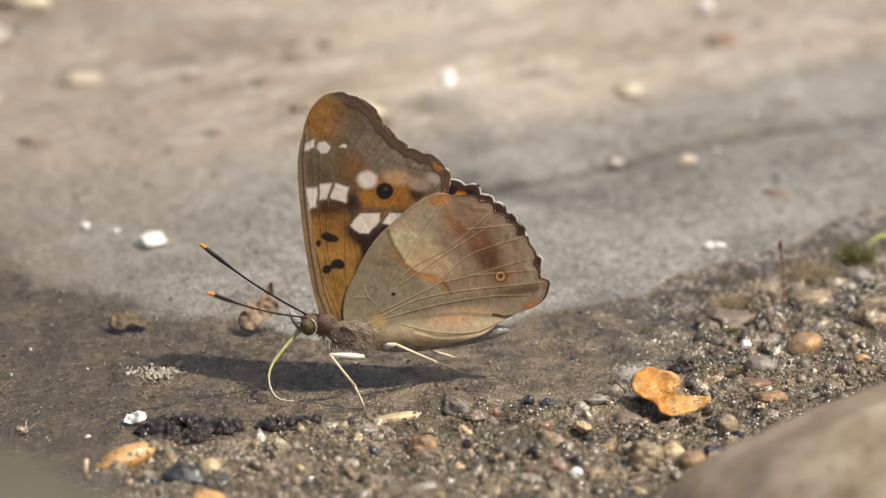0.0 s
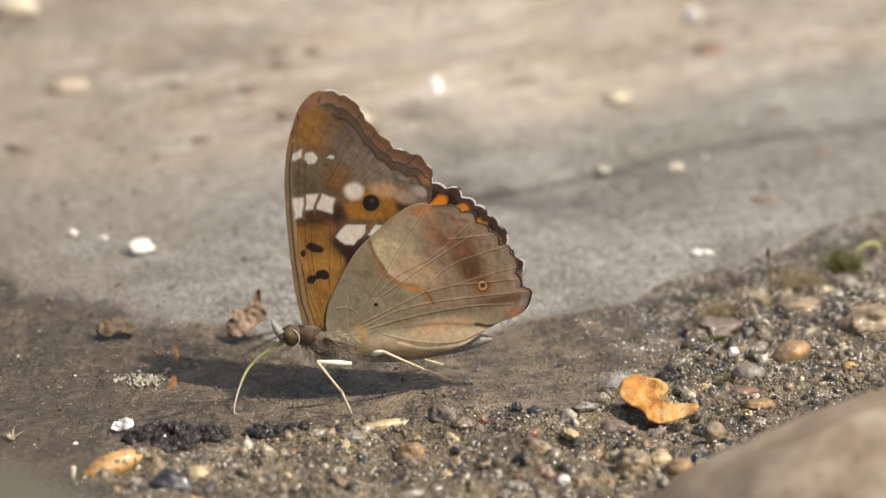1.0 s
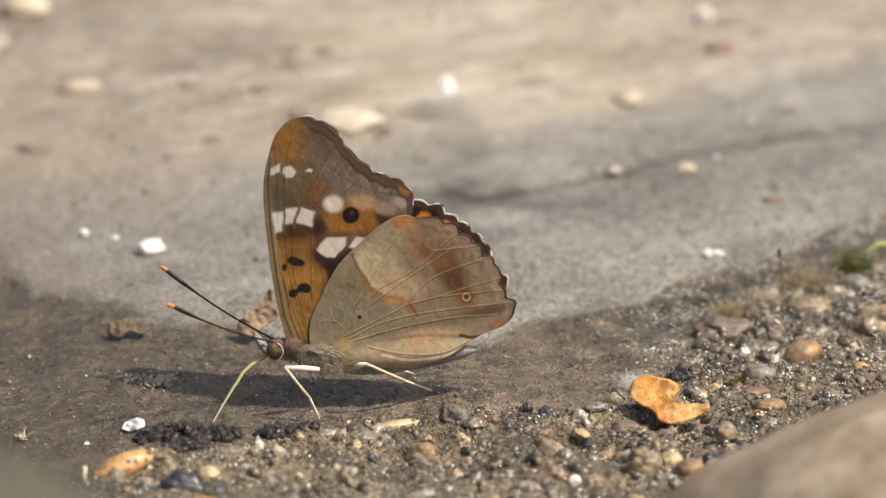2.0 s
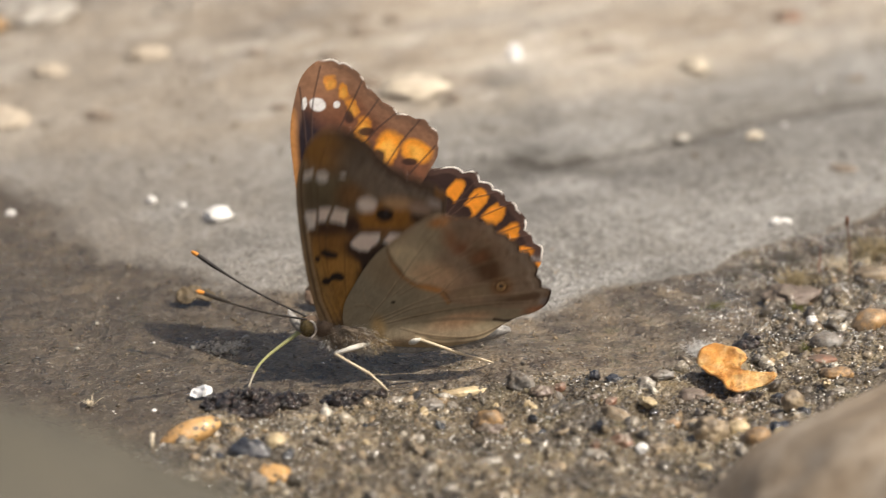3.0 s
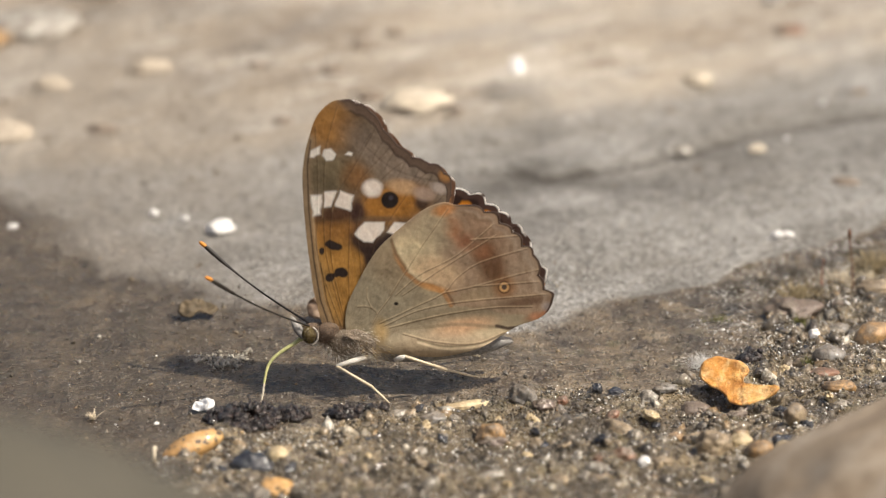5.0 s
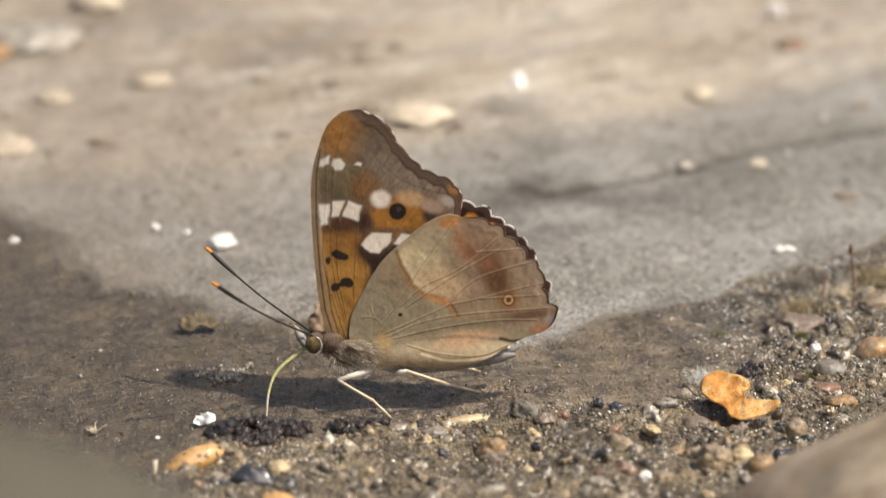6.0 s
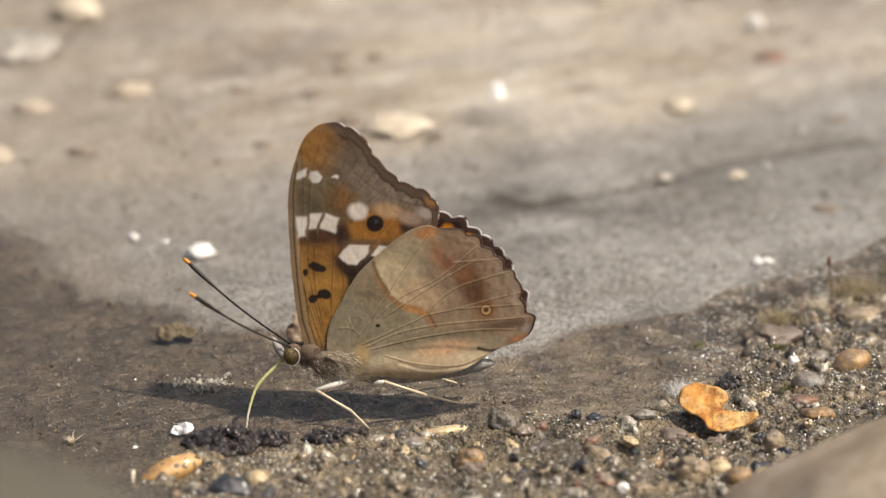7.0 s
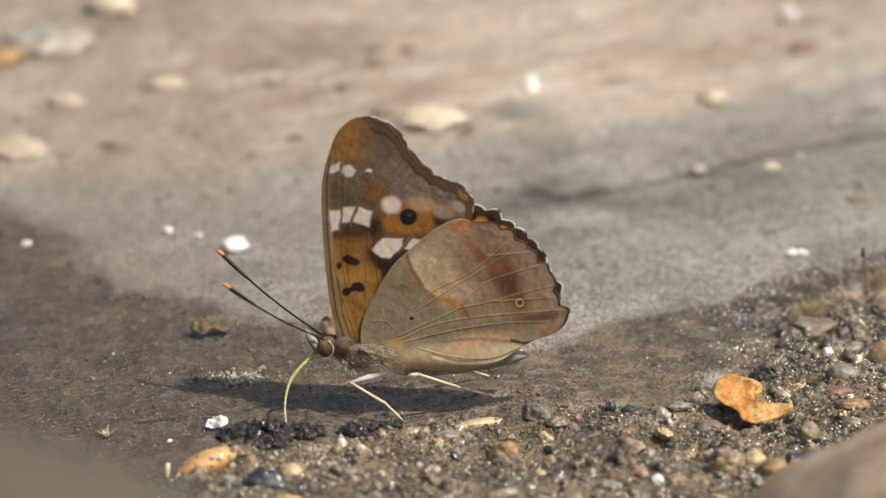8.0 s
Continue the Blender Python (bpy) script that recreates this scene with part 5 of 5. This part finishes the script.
stone("pebble", 41.6, -12.4, (2.2, 1.7, 1.2), 18, M_MAUVE, "dark mauve brown pebble beneath an orange husk", rough=0.13, group=G)
stone("pebble", 74.4, 5.4, (1.0, 0.9, 0.8), 19, M_SPECKLED, "tiny orange pebble on black grit", rough=0.06, group=G)
stone("pebble", 78.8, 21.5, (3.4, 2.6, 2.4), 20, M_TANST, "broken brown and cream stone on wet grit", rough=0.28, group=G)
stone("pebble", 77.5, 38.0, (2.2, 1.7, 1.5), 21, M_GREYST, "rounded grey pebble beside moss", rough=0.1, group=G)
stone("pebble", 76.0, 34.0, (1.5, 1.2, 0.9), 22, M_PALE, "small pale grey pebble beside moss", rough=0.1, group=G)
stone("pebble", 11.6, -10.8, (3.6, 1.0, 0.7), 23, M_YELLOW, "flat pale yellow stone sliver at the gravel's edge", turn=22, rough=0.1, sink=0.4, group=G)
stone("pebble", 7.4, -15.2, (1.7, 1.2, 1.0), 24, M_GREYST, "angular light grey stone in gravel", rough=0.24, sink=0.45, group=G)
stone("pebble", 3.0, -13.6, (1.5, 0.9, 0.6), 25, M_PALE, "small cream stone beside black soil", turn=25, rough=0.2, group=G)
stone("pebble", 59.3, 11.3, (0.8, 0.7, 0.9), 26, M_QUARTZ, "glinting white quartz grain on wet grit", rough=0.16, group=G)
stone("pebble", 54.2, -1.3, (1.0, 0.6, 0.9), 27, M_YELLOW, "cream stone chip on wet grit", lean=30, rough=0.2, group=G)
stone("pebble", 29.0, -8.2, (0.7, 0.6, 0.8), 28, M_BLACK, "tiny black stone on brown wet stone", rough=0.2, group=G)
stone("pebble", 31.4, -8.0, (1.1, 0.8, 0.7), 29, M_BLACK, "small black stone on brown wet stone", rough=0.2, group=G)
stone("pebble", 19.1, -28.4, (0.8, 0.7, 0.7), 30, M_YELLOW, "tiny yellow grain in gravel", group=G)
stone("pebble", 33.9, -31.0, (1.0, 0.8, 0.9), 31, M_QUARTZ, "tiny bright quartz grain in gravel", group=G)
stone("pebble", 22.0, -12.0, (1.5, 1.1, 0.9), 32, M_MAUVE, "brown grey stone crusted with grit", rough=0.25, sink=0.4, group=G)
stone("pebble", 19.2, -9.6, (1.7, 1.0, 1.5), 33, M_GREYST, "pointed grey stone chip at the gravel's edge", rough=0.3, group=G)
stone("pebble", 24.4, -9.6, (0.9, 0.8, 0.8), 34, M_RED, "small red stone at the gravel's edge", rough=0.15, group=G)
stone("pebble", 70.0, 30.0, (3.6, 2.4, 1.9), 35, M_TANST, "crumbling tan stone among moss", rough=0.3, sink=0.45, group=G)
stone("pebble", 57.4, 22.0, (3.4, 2.6, 1.7), 36, M_MAUVE, "grit crusted brown lump on wet stone", rough=0.3, sink=0.45, group=G)
rng = random.Random(41)
for k in range(46):
    while True:
        x, y = rng.uniform(-22, 92), rng.uniform(-46, 48)
        if gritty(np.array(x), np.array(y)) > 0.7 and math.hypot(x - 46, y + 4) > 8 and math.hypot(x - 13, y + 12) > 5:
            break
    r = rng.uniform(0.6, 1.35)
    mat, word = rng.choice(((M_TANST, "tan"), (M_GREYST, "grey"), (M_MAUVE, "brown"), (M_AMBER, "amber"), (M_PALE, "pale"), (M_RED, "reddish"), (M_BLACK, "black"), (M_TANST, "tan")))
    stone("pebble", x, y, (r * rng.uniform(0.9, 1.5), r * rng.uniform(0.7, 1), r * rng.uniform(0.6, 0.95)), 50 + k, mat, "small wet %s pebble sunk in the gravel" % word,
          turn=rng.uniform(0, 180), lean=rng.uniform(-20, 20), sink=rng.uniform(0.42, 0.53), rough=rng.uniform(0.14, 0.32), group=G)

rng = random.Random(77)
for k in range(60):
    while True:
        x, y = rng.uniform(-18, 62), rng.uniform(-40, -9)
        if gritty(np.array(x), np.array(y)) > 0.7 and math.hypot(x - 46, y + 6) > 8:
            break
    r = rng.uniform(0.45, 1.0)
    mat, word = rng.choice(((M_PALE, "pale"), (M_TANST, "tan"), (M_GREYST, "grey"), (M_BLACK, "black"), (M_YELLOW, "cream"), (M_MAUVE, "brown")))
    stone("stone_chip", x, y, (r * rng.uniform(1.0, 1.9), r * rng.uniform(0.7, 1), r * rng.uniform(0.5, 0.9)), 200 + k, mat, "rough wet %s stone chip stuck in muddy grit" % word, "stone chip",
          turn=rng.uniform(0, 180), lean=rng.uniform(-35, 35), sink=rng.uniform(0.3, 0.45), rough=rng.uniform(0.25, 0.4), group="stone chips in the muddy grit")

# stones and bits on the tan slab behind
B = "bits on the dry stone"
stone("pebble", 50.8, 117.0, (2.3, 1.6, 1.5), 130, M_CREAM, "small cream pebble on tan stone", sink=0.2, group=B)
stone("stone_flake", 6.6, 105.2, (5.6, 4.6, 1.0), 131, M_CREAM, "flat cream stone flake on tan stone", "stone", turn=15, rough=0.2, sink=0.15, group=B)
stone("pebble", 22.6, 121.0, (1.1, 2.1, 0.7), 132, M_QUARTZ, "white chip tilted on tan stone", tip=38, sink=0.0, rough=0.2, group=B)
stone("pebble", -35.4, 124.4, (3.6, 2.2, 1.6), 133, M_SLAB, "sand coloured pebble on tan stone", turn=25, sink=0.42, group=B)
stone("pebble", -50.4, 116.0, (3.0, 2.0, 1.5), 134, M_SLAB, "sand coloured pebble on tan stone", sink=0.42, group=B)
stone("pebble", -56.3, 92.5, (4.6, 3.6, 2.2), 135, M_SLAB, "low sand coloured stone on grey stone", sink=0.43, group=B)
stone("pebble", -46.0, 163.6, (4.0, 3.4, 2.8), 136, M_CREAM, "bright cream stone far on the slab", sink=0.2, group=B)
stone("stone", -55.2, 146.0, (7.5, 7.5, 1.8), 137, M_PALE, "large pale stone far on the slab", "stone", sink=0.3, group=B)
stone("stone", -64.5, 138.0, (6.5, 5.0, 1.6), 138, M_AMBER, "orange brown stone far on the slab", "stone", sink=0.3, group=B)
stone("pebble", 66.4, 159.6, (1.5, 1.3, 1.5), 139, M_QUARTZ, "tiny white chip far on the slab", sink=0.1, group=B)
stone("pebble", 42.0, 174.0, (2.2, 1.8, 1.6), 140, M_CREAM, "cream pebble far on the slab", sink=0.2, group=B)
stone("pebble", 58.5, 177.0, (3.4, 2.2, 1.8), 141, M_CREAM, "cream pebble far on the slab", turn=10, sink=0.2, group=B)
stone("pebble", 73.0, 178.0, (3.4, 2.2, 1.8), 142, M_CREAM, "cream pebble far on the slab", turn=20, sink=0.2, group=B)
stone("pebble", -0.6, 107.9, (1.9, 1.4, 1.2), 143, M_DUSKY, "dark stone crumb on tan stone", rough=0.2, sink=0.42, group=B)
stone("pebble", -1.8, 134.5, (1.6, 1.4, 0.9), 144, M_DUSKY, "dark brown crumb on tan stone", rough=0.2, sink=0.42, group=B)
stone("pebble", 3.3, 141.0, (1.4, 1.2, 0.8), 145, M_DUSKY, "dark brown crumb on tan stone", rough=0.2, sink=0.42, group=B)
stone("pebble", -6.4, 120.6, (1.7, 1.4, 0.9), 146, M_DUSKY, "dark brown crumb on tan stone", rough=0.2, sink=0.42, group=B)
stone("pebble", 12.6, 101.4, (1.1, 0.9, 0.7), 147, M_DUSKY, "small dark crumb on tan stone", rough=0.2, sink=0.42, group=B)
for k, (x, y, r) in enumerate(((-1.9, 142.0, 1.3), (-13.9, 98.5, 1.2), (-41.4, 95.4, 1.9), (-18.4, 124.5, 1.4), (46.0, 107.0, 0.7), (69.9, 75.2, 1.6), (76.0, 118.0, 1.1), (81.0, 97.0, 1.0))):
    stone("pebble", x, y, (r * 1.2, r, r * 0.3), 160 + k, M_DUSKY, "dark flat crumb lying on dry stone", rough=0.25, sink=0.35, group=B)
for k, (x, y, r) in enumerate(((-52.4, 59.1, 0.6), (-27.5, 61.4, 0.45), (-28.4, -15.4, 0.28), (14.0, 38.0, 0.3), (70.0, 112.0, 0.4), (45.0, 88.0, 0.35), (63.0, 96.0, 0.35))):
    stone("pebble", x, y, (r * 1.3, r, r * 0.8), 170 + k, M_QUARTZ, "tiny bright crumb lying on stone", rough=0.25, sink=0.15, group=B)
stone("pebble", 46.8, 92.2, (1.3, 1.3, 0.6), 148, M_PALE, "pale crumb beside a crease in the stone", rough=0.2, sink=0.2, group=B)
stone("pebble", 58.0, 89.8, (1.4, 1.0, 0.7), 149, M_CREAM, "cream crumb on grey stone", turn=20, rough=0.2, sink=0.2, group=B)
stone("pebble", 67.4, 142.4, (2.6, 1.6, 1.0), 150, M_RED, "reddish flat stone on tan stone", turn=10, rough=0.15, sink=0.3, group=B)
stone("pebble", 57.7, 51.2, (0.75, 0.6, 0.75), 151, M_QUARTZ, "bright white crumb on grey stone", rough=0.2, sink=0.1, group=B)
stone("pebble", 59.2, 51.6, (0.95, 0.6, 0.6), 152, M_QUARTZ, "bright white crumb on grey stone", rough=0.2, sink=0.1, group=B)
stone("pebble", -22.2, 55.4, (2.0, 1.4, 1.1), 153, M_QUARTZ, "white chip on grey stone", turn=20, rough=0.25, sink=0.1, group=B)
stone("pebble", -32.1, 62.9, (0.7, 0.6, 0.6), 154, M_QUARTZ, "tiny white crumb on grey stone", sink=0.1, group=B)


# ---------------------------------------------------------------- soil, husk, leaves, threads
def clod(name, x, y, width, depth, height, count, seed, label):
    """A crumbly heap of wet soil, as one piece."""
    r = random.Random(seed)
    bm = bmesh.new()
    for k in range(count):
        a, d = r.uniform(0, math.tau), math.sqrt(r.random())
        px, py = math.cos(a) * d * width, math.sin(a) * d * depth
        size = r.uniform(0.16, 0.7)
        bit = lump(seed * 10 + k, [size * MM * r.uniform(0.7, 1.4) for _ in range(3)], 0.55, 2, 0.0, 2.4)
        rise = height * (1 - d) * r.random()
        base = on_ground(x + px, y + py)
        bmesh.ops.translate(bit, verts=bit.verts, vec=base + Vector((0, 0, (rise + size * 0.4) * MM)))
        me = bpy.data.meshes.new("bit")
        bit.to_mesh(me)
        bit.free()
        bm.from_mesh(me)
        bpy.data.meshes.remove(me)
    return tagged(part(name, bm, M_CLOD, None), label, "soil")


clod("soil_clump", -17.0, -14.0, 4.6, 3.6, 2.2, 300, 3, "crumbly heap of black wet soil")
clod("soil_clump", -11.5, -13.4, 2.6, 1.3, 0.9, 70, 4, "low crumbly heap of black wet soil")
clod("soil_clump", -2.4, -13.0, 3.9, 1.3, 1.1, 130, 5, "narrow heap of black wet soil beside pale stones")
clod("soil_clump", 50.0, 2.8, 1.6, 1.4, 0.6, 24, 6, "little black soil crumbs beside the husk")


def sheet(name, outline, at, turn, cup, crumple, seed, material, label, category, thick=0.25, rings=14, around=96):
    """A thin curled flake, from its outline in millimetres; cup bends it, crumple wrinkles it."""
    edge = spline(outline, around, closed=True)
    middle = edge.mean(0)
    bm = bmesh.new()
    layers = []
    for side in (1, -1):
        rows = []
        for k in range(rings + 1):
            f = k / rings
            ring = []
            for e in edge:
                u, v = middle + (e - middle) * f
                d = np.hypot(*(e - middle)) * f
                wave = noise.noise(Vector((u * 0.45, v * 0.45, seed))) + 0.5 * noise.noise(Vector((u * 1.3, v * 1.3, seed + 5)))
                ring.append(bm.verts.new(Vector((u, v, cup * d * d * 0.05 + crumple * wave + side * 0.5 * thick * (1 if k < rings else 0))) * MM))
            rows.append(ring)
        layers.append(rows)
    for side, rows in enumerate(layers):
        for a, b in zip(rows, rows[1:]):
            for k in range(around):
                q = (a[k], a[(k + 1) % around], b[(k + 1) % around], b[k])
                bm.faces.new(q[::-1] if side else q)
    bmesh.ops.remove_doubles(bm, verts=bm.verts, dist=0.000002)
    ob = part(name, bm, material, None)
    ob.matrix_world = Matrix.Translation(Vector(at) * MM) @ pose(0, 0, 0, *turn)
    return tagged(ob, label, category)


def husk_mat():
    n = Nodes("orange_husk")
    col = n.ramp(n.noise(420, 6, 0.7), (0.34, (0.42, 0.15, 0.03)), (0.5, (0.68, 0.33, 0.08)), (0.64, (0.84, 0.56, 0.25)))
    col = n.mix(n.ramp(n.noise(1500, 4, 0.7), (0.56, 0.0), (0.66, 0.6)), col, (0.3, 0.1, 0.02))
    return n.set(Base_Color=col, Roughness=0.42, Normal=n.bump(n.noise(1200, 6, 0.75), 0.0006, 1.0), Subsurface_Weight=0.15, Subsurface_Radius=(0.001, 0.0005, 0.0002))


M_HUSK = husk_mat()
M_LEAF = plain_mat("dead_leaf", (0.16, 0.1, 0.065), (0.42, 0.31, 0.22), 0.7, 500, 0.0003, 0.15)
M_LEAF_B = plain_mat("old_leaf", (0.06, 0.045, 0.026), (0.17, 0.125, 0.07), 0.7, 500, 0.0003, 0.1)
M_PINK = plain_mat("pink_petal", (0.75, 0.2, 0.32), (0.85, 0.42, 0.5), 0.5, 300, 0.0001, 0.3)
M_SILK = plain_mat("silk", (0.6, 0.58, 0.55), (0.8, 0.78, 0.75), 0.6, 900, 0.0)
M_STRAW = plain_mat("straw", (0.5, 0.42, 0.3), (0.72, 0.64, 0.5), 0.6, 900, 0.0001)
M_MOSS = plain_mat("moss", (0.06, 0.075, 0.015), (0.2, 0.19, 0.05), 0.7, 1200, 0.0001, 0.2)
M_DARKMOSS = plain_mat("dark_moss", (0.02, 0.018, 0.01), (0.09, 0.075, 0.04), 0.35, 1200, 0.0001)
M_DRYMOSS = plain_mat("dry_moss", (0.22, 0.17, 0.09), (0.42, 0.34, 0.2), 0.7, 1200, 0.0001, 0.2)
M_STALK = plain_mat("moss_stalk", (0.09, 0.04, 0.025), (0.2, 0.1, 0.06), 0.5, 1500, 0.0001)
M_SPROUT = plain_mat("sprout", (0.4, 0.45, 0.1), (0.62, 0.66, 0.25), 0.5, 900, 0.0001, 0.2)

sheet("seed_husk", ((-4.9, 1.5), (-4.3, 3.2), (-2.6, 4.2), (-0.8, 3.9), (0.8, 3.4), (1.7, 2.2), (1.0, 1.2), (0.9, 0.4), (2.0, -0.2), (3.8, -0.4), (5.4, -1.0), (5.0, -2.0), (3.0, -2.7),
                    (0.8, -3.4), (-1.0, -2.6), (-2.0, -0.9), (-3.8, 0.2)), (47.3, -9.2, 1.9), (40, -5, -3), 0.8, 0.6, 3.0, M_HUSK, "curled orange seed husk lying on wet gravel", "husk", 0.45)
sheet("dead_leaf", ((-2.55, -2.16), (-2.89, -0.36), (-1.87, 0.54), (-2.21, 1.62), (-0.68, 1.44), (0.17, 2.34), (1.02, 3.96), (1.7, 4.32), (1.87, 2.34), (2.72, 0.9), (1.53, -0.54), (0.34, -1.26), (-0.85, -2.52)),
      (-6.4, 21.4, 2.5), (62, 0, -4), 0.6, 0.9, 8.0, M_LEAF, "crumpled pinkish brown dead leaf standing on edge", "leaf", 0.2)
sheet("dead_leaf", ((-2.8, -0.6), (-2.2, 1.2), (-0.4, 1.6), (1.4, 1.3), (2.8, 0.3), (1.9, -0.7), (0.2, -0.4), (-1.2, -1.4)), (-24.3, 22.6, 1.0), (35, 4, 6), -0.8, 0.7, 12.0,
      M_LEAF_B, "curled olive brown dead leaf on wet stone", "leaf", 0.3)
sheet("flower_petal", ((-3.4, -1.4), (-3.0, 1.2), (-1.0, 2.2), (1.2, 1.8), (2.6, 0.2), (3.0, -1.6), (0.6, -2.2)), (-56.4, 1.6, 2.0), (60, 12, 10), 0.8, 0.2, 4.0, M_PINK,
      "fallen pink flower petal lying on wet stone", "petal", 0.25)
sheet("foil_scrap", ((-1.3, -0.7), (-0.9, 0.6), (0.4, 0.9), (1.5, 0.3), (0.9, -0.8)), (-22.4, -11.4, 0.9), (40, 10, 15), 0.8, 1.3, 25.0, plain_mat("silvery_scrap", (0.55, 0.55, 0.55), (0.8, 0.8, 0.8), 0.2, 1500, 0.0004),
      "crumpled silvery white scrap beside black soil", "scrap", 0.15)


def threads(name, at, count, reach, rise, width, seed, material, label, category, lie=0.6):
    """A loose tuft of thin bent threads, as one piece."""
    r = random.Random(seed)
    verts, faces = [], []
    base = on_ground(*at) / MM
    for _ in range(count):
        a = r.uniform(0, math.tau)
        start = base + Vector((r.gauss(0, reach * lie * 0.5), r.gauss(0, reach * lie * 0.5), 0))
        way = Vector((math.cos(a) * reach * r.uniform(0.2, 1), math.sin(a) * reach * r.uniform(0.2, 1), rise * r.uniform(0.3, 1)))
        bend = Vector((r.gauss(0, 0.3), r.gauss(0, 0.3), r.uniform(-0.2, 0.4))) * reach
        steps = 6
        for k in range(steps + 1):
            f = k / steps
            p = start + way * f + bend * f * (1 - f)
            w = width * (1 - 0.75 * f)
            verts += [p + Vector((w, 0, 0)), p + Vector((-w * 0.5, w * 0.87, 0)), p + Vector((-w * 0.5, -w * 0.87, w * 0.5))]
        i = len(verts) - 3 * (steps + 1)
        for k in range(steps):
            for m in range(3):
                n2 = (m + 1) % 3
                faces.append((i + 3 * k + m, i + 3 * k + n2, i + 3 * k + 3 + n2, i + 3 * k + 3 + m))
    ob = link_mesh(name, [v * MM for v in verts], faces, material)
    return tagged(ob, label, category, kind="stuff")


threads("silk_tuft", (43.9, 4.4), 420, 3.6, 0.7, 0.035, 3, M_SILK, "tuft of white spider silk beside the husk", "silk")
threads("dry_flower_scrap", (-36.9, -13.2), 16, 1.7, 1.3, 0.16, 4, M_STRAW, "pale dry scrap of a blossom on wet stone", "plant scrap", 0.3)
threads("moss_tuft", (78.4, 46.0), 260, 2.3, 2.4, 0.11, 5, M_MOSS, "tuft of green moss on wet grit", "moss", 1.2)
threads("moss_tuft", (71.2, 39.0), 240, 2.8, 1.6, 0.1, 6, M_DRYMOSS, "tuft of dry yellowish moss on wet grit", "moss", 1.3)
threads("moss_tuft", (46.8, 20.4), 50, 1.3, 1.0, 0.08, 7, M_MOSS, "small sparse tuft of dark moss on wet stone", "moss", 1.2)
threads("moss_tuft", (58.6, 27.0), 200, 2.4, 1.4, 0.1, 8, M_DRYMOSS, "tuft of brown moss among stones", "moss", 1.3)
threads("moss_tuft", (66.0, 33.0), 160, 2.2, 1.6, 0.1, 9, M_STRAW, "tuft of bleached moss round a stalk", "moss", 1.3)
threads("moss_tuft", (58.0, 17.5), 60, 1.2, 1.4, 0.09, 10, M_MOSS, "small green moss tuft between stones", "moss", 0.8)
threads("moss_tuft", (57.4, 1.0), 30, 0.9, 1.5, 0.08, 11, M_MOSS, "few green moss shoots between pebbles", "moss", 0.6)


for k, (x, y) in enumerate(((50.5, 31.5), (54.5, 35.0), (59.0, 37.5), (63.5, 41.0), (55.5, 24.5), (69.0, 45.5))):
    threads("moss_tuft", (x, y), 70, 1.5, 0.7, 0.07, 20 + k, M_DARKMOSS, "sparse dark wet moss on grit", "moss", 1.5)


def stalk(x, y, height, lean, width, material, label, tip):
    base = on_ground(x, y)
    pts = [base + Vector((lean * f * f, 0.3 * math.sin(f * 3), height * f)) * MM for f in np.linspace(-0.05, 1, 12)]
    ob = tagged(part("moss_stalk", tube(pts, [width * MM * (1 - 0.3 * f) for f in np.linspace(0, 1, 12)], 7), material, None), label, "plant stalk")
    if tip:
        top = pts[-1]
        part("capsule", tube([top + Vector((0, 0, d)) * MM for d in (-0.1, 0.3, 0.8, 1.2, 1.35)], [w * MM for w in (0.1, 0.28, 0.3, 0.16, 0.03)], 8), material, ob, "dark pointed spore capsule")
    return ob


stalk(66.4, 30.0, 7.6, -0.7, 0.12, M_STALK, "thin dark moss stalk with a spore capsule", True)
stalk(62.3, 32.4, 4.2, 0.2, 0.12, plain_mat("red_stalk", (0.25, 0.1, 0.06), (0.4, 0.2, 0.13), 0.5, 1500), "thin reddish moss stalk", False)
sprout_pts = [on_ground(80.4, 48.0) + Vector((3.4 * f, 0.4 * f, 1.1 + 1.4 * math.sin(f * 2.6))) * MM for f in np.linspace(0, 1, 14)]
tagged(part("sprout", tube(sprout_pts, [0.3 * MM] * 14, 8), M_SPROUT, None), "curled yellow green seedling on moss", "seedling")
tagged(part("twig", tube([on_ground(-28.2, -28.8) + Vector(q) * MM for q in ((0, 0, -0.3), (0.1, 0, 0.8), (0.2, 0.1, 2.2))], [0.35 * MM, 0.32 * MM, 0.28 * MM], 8), M_STRAW, None),
       "short pale broken twig standing in soil", "twig")


motions()
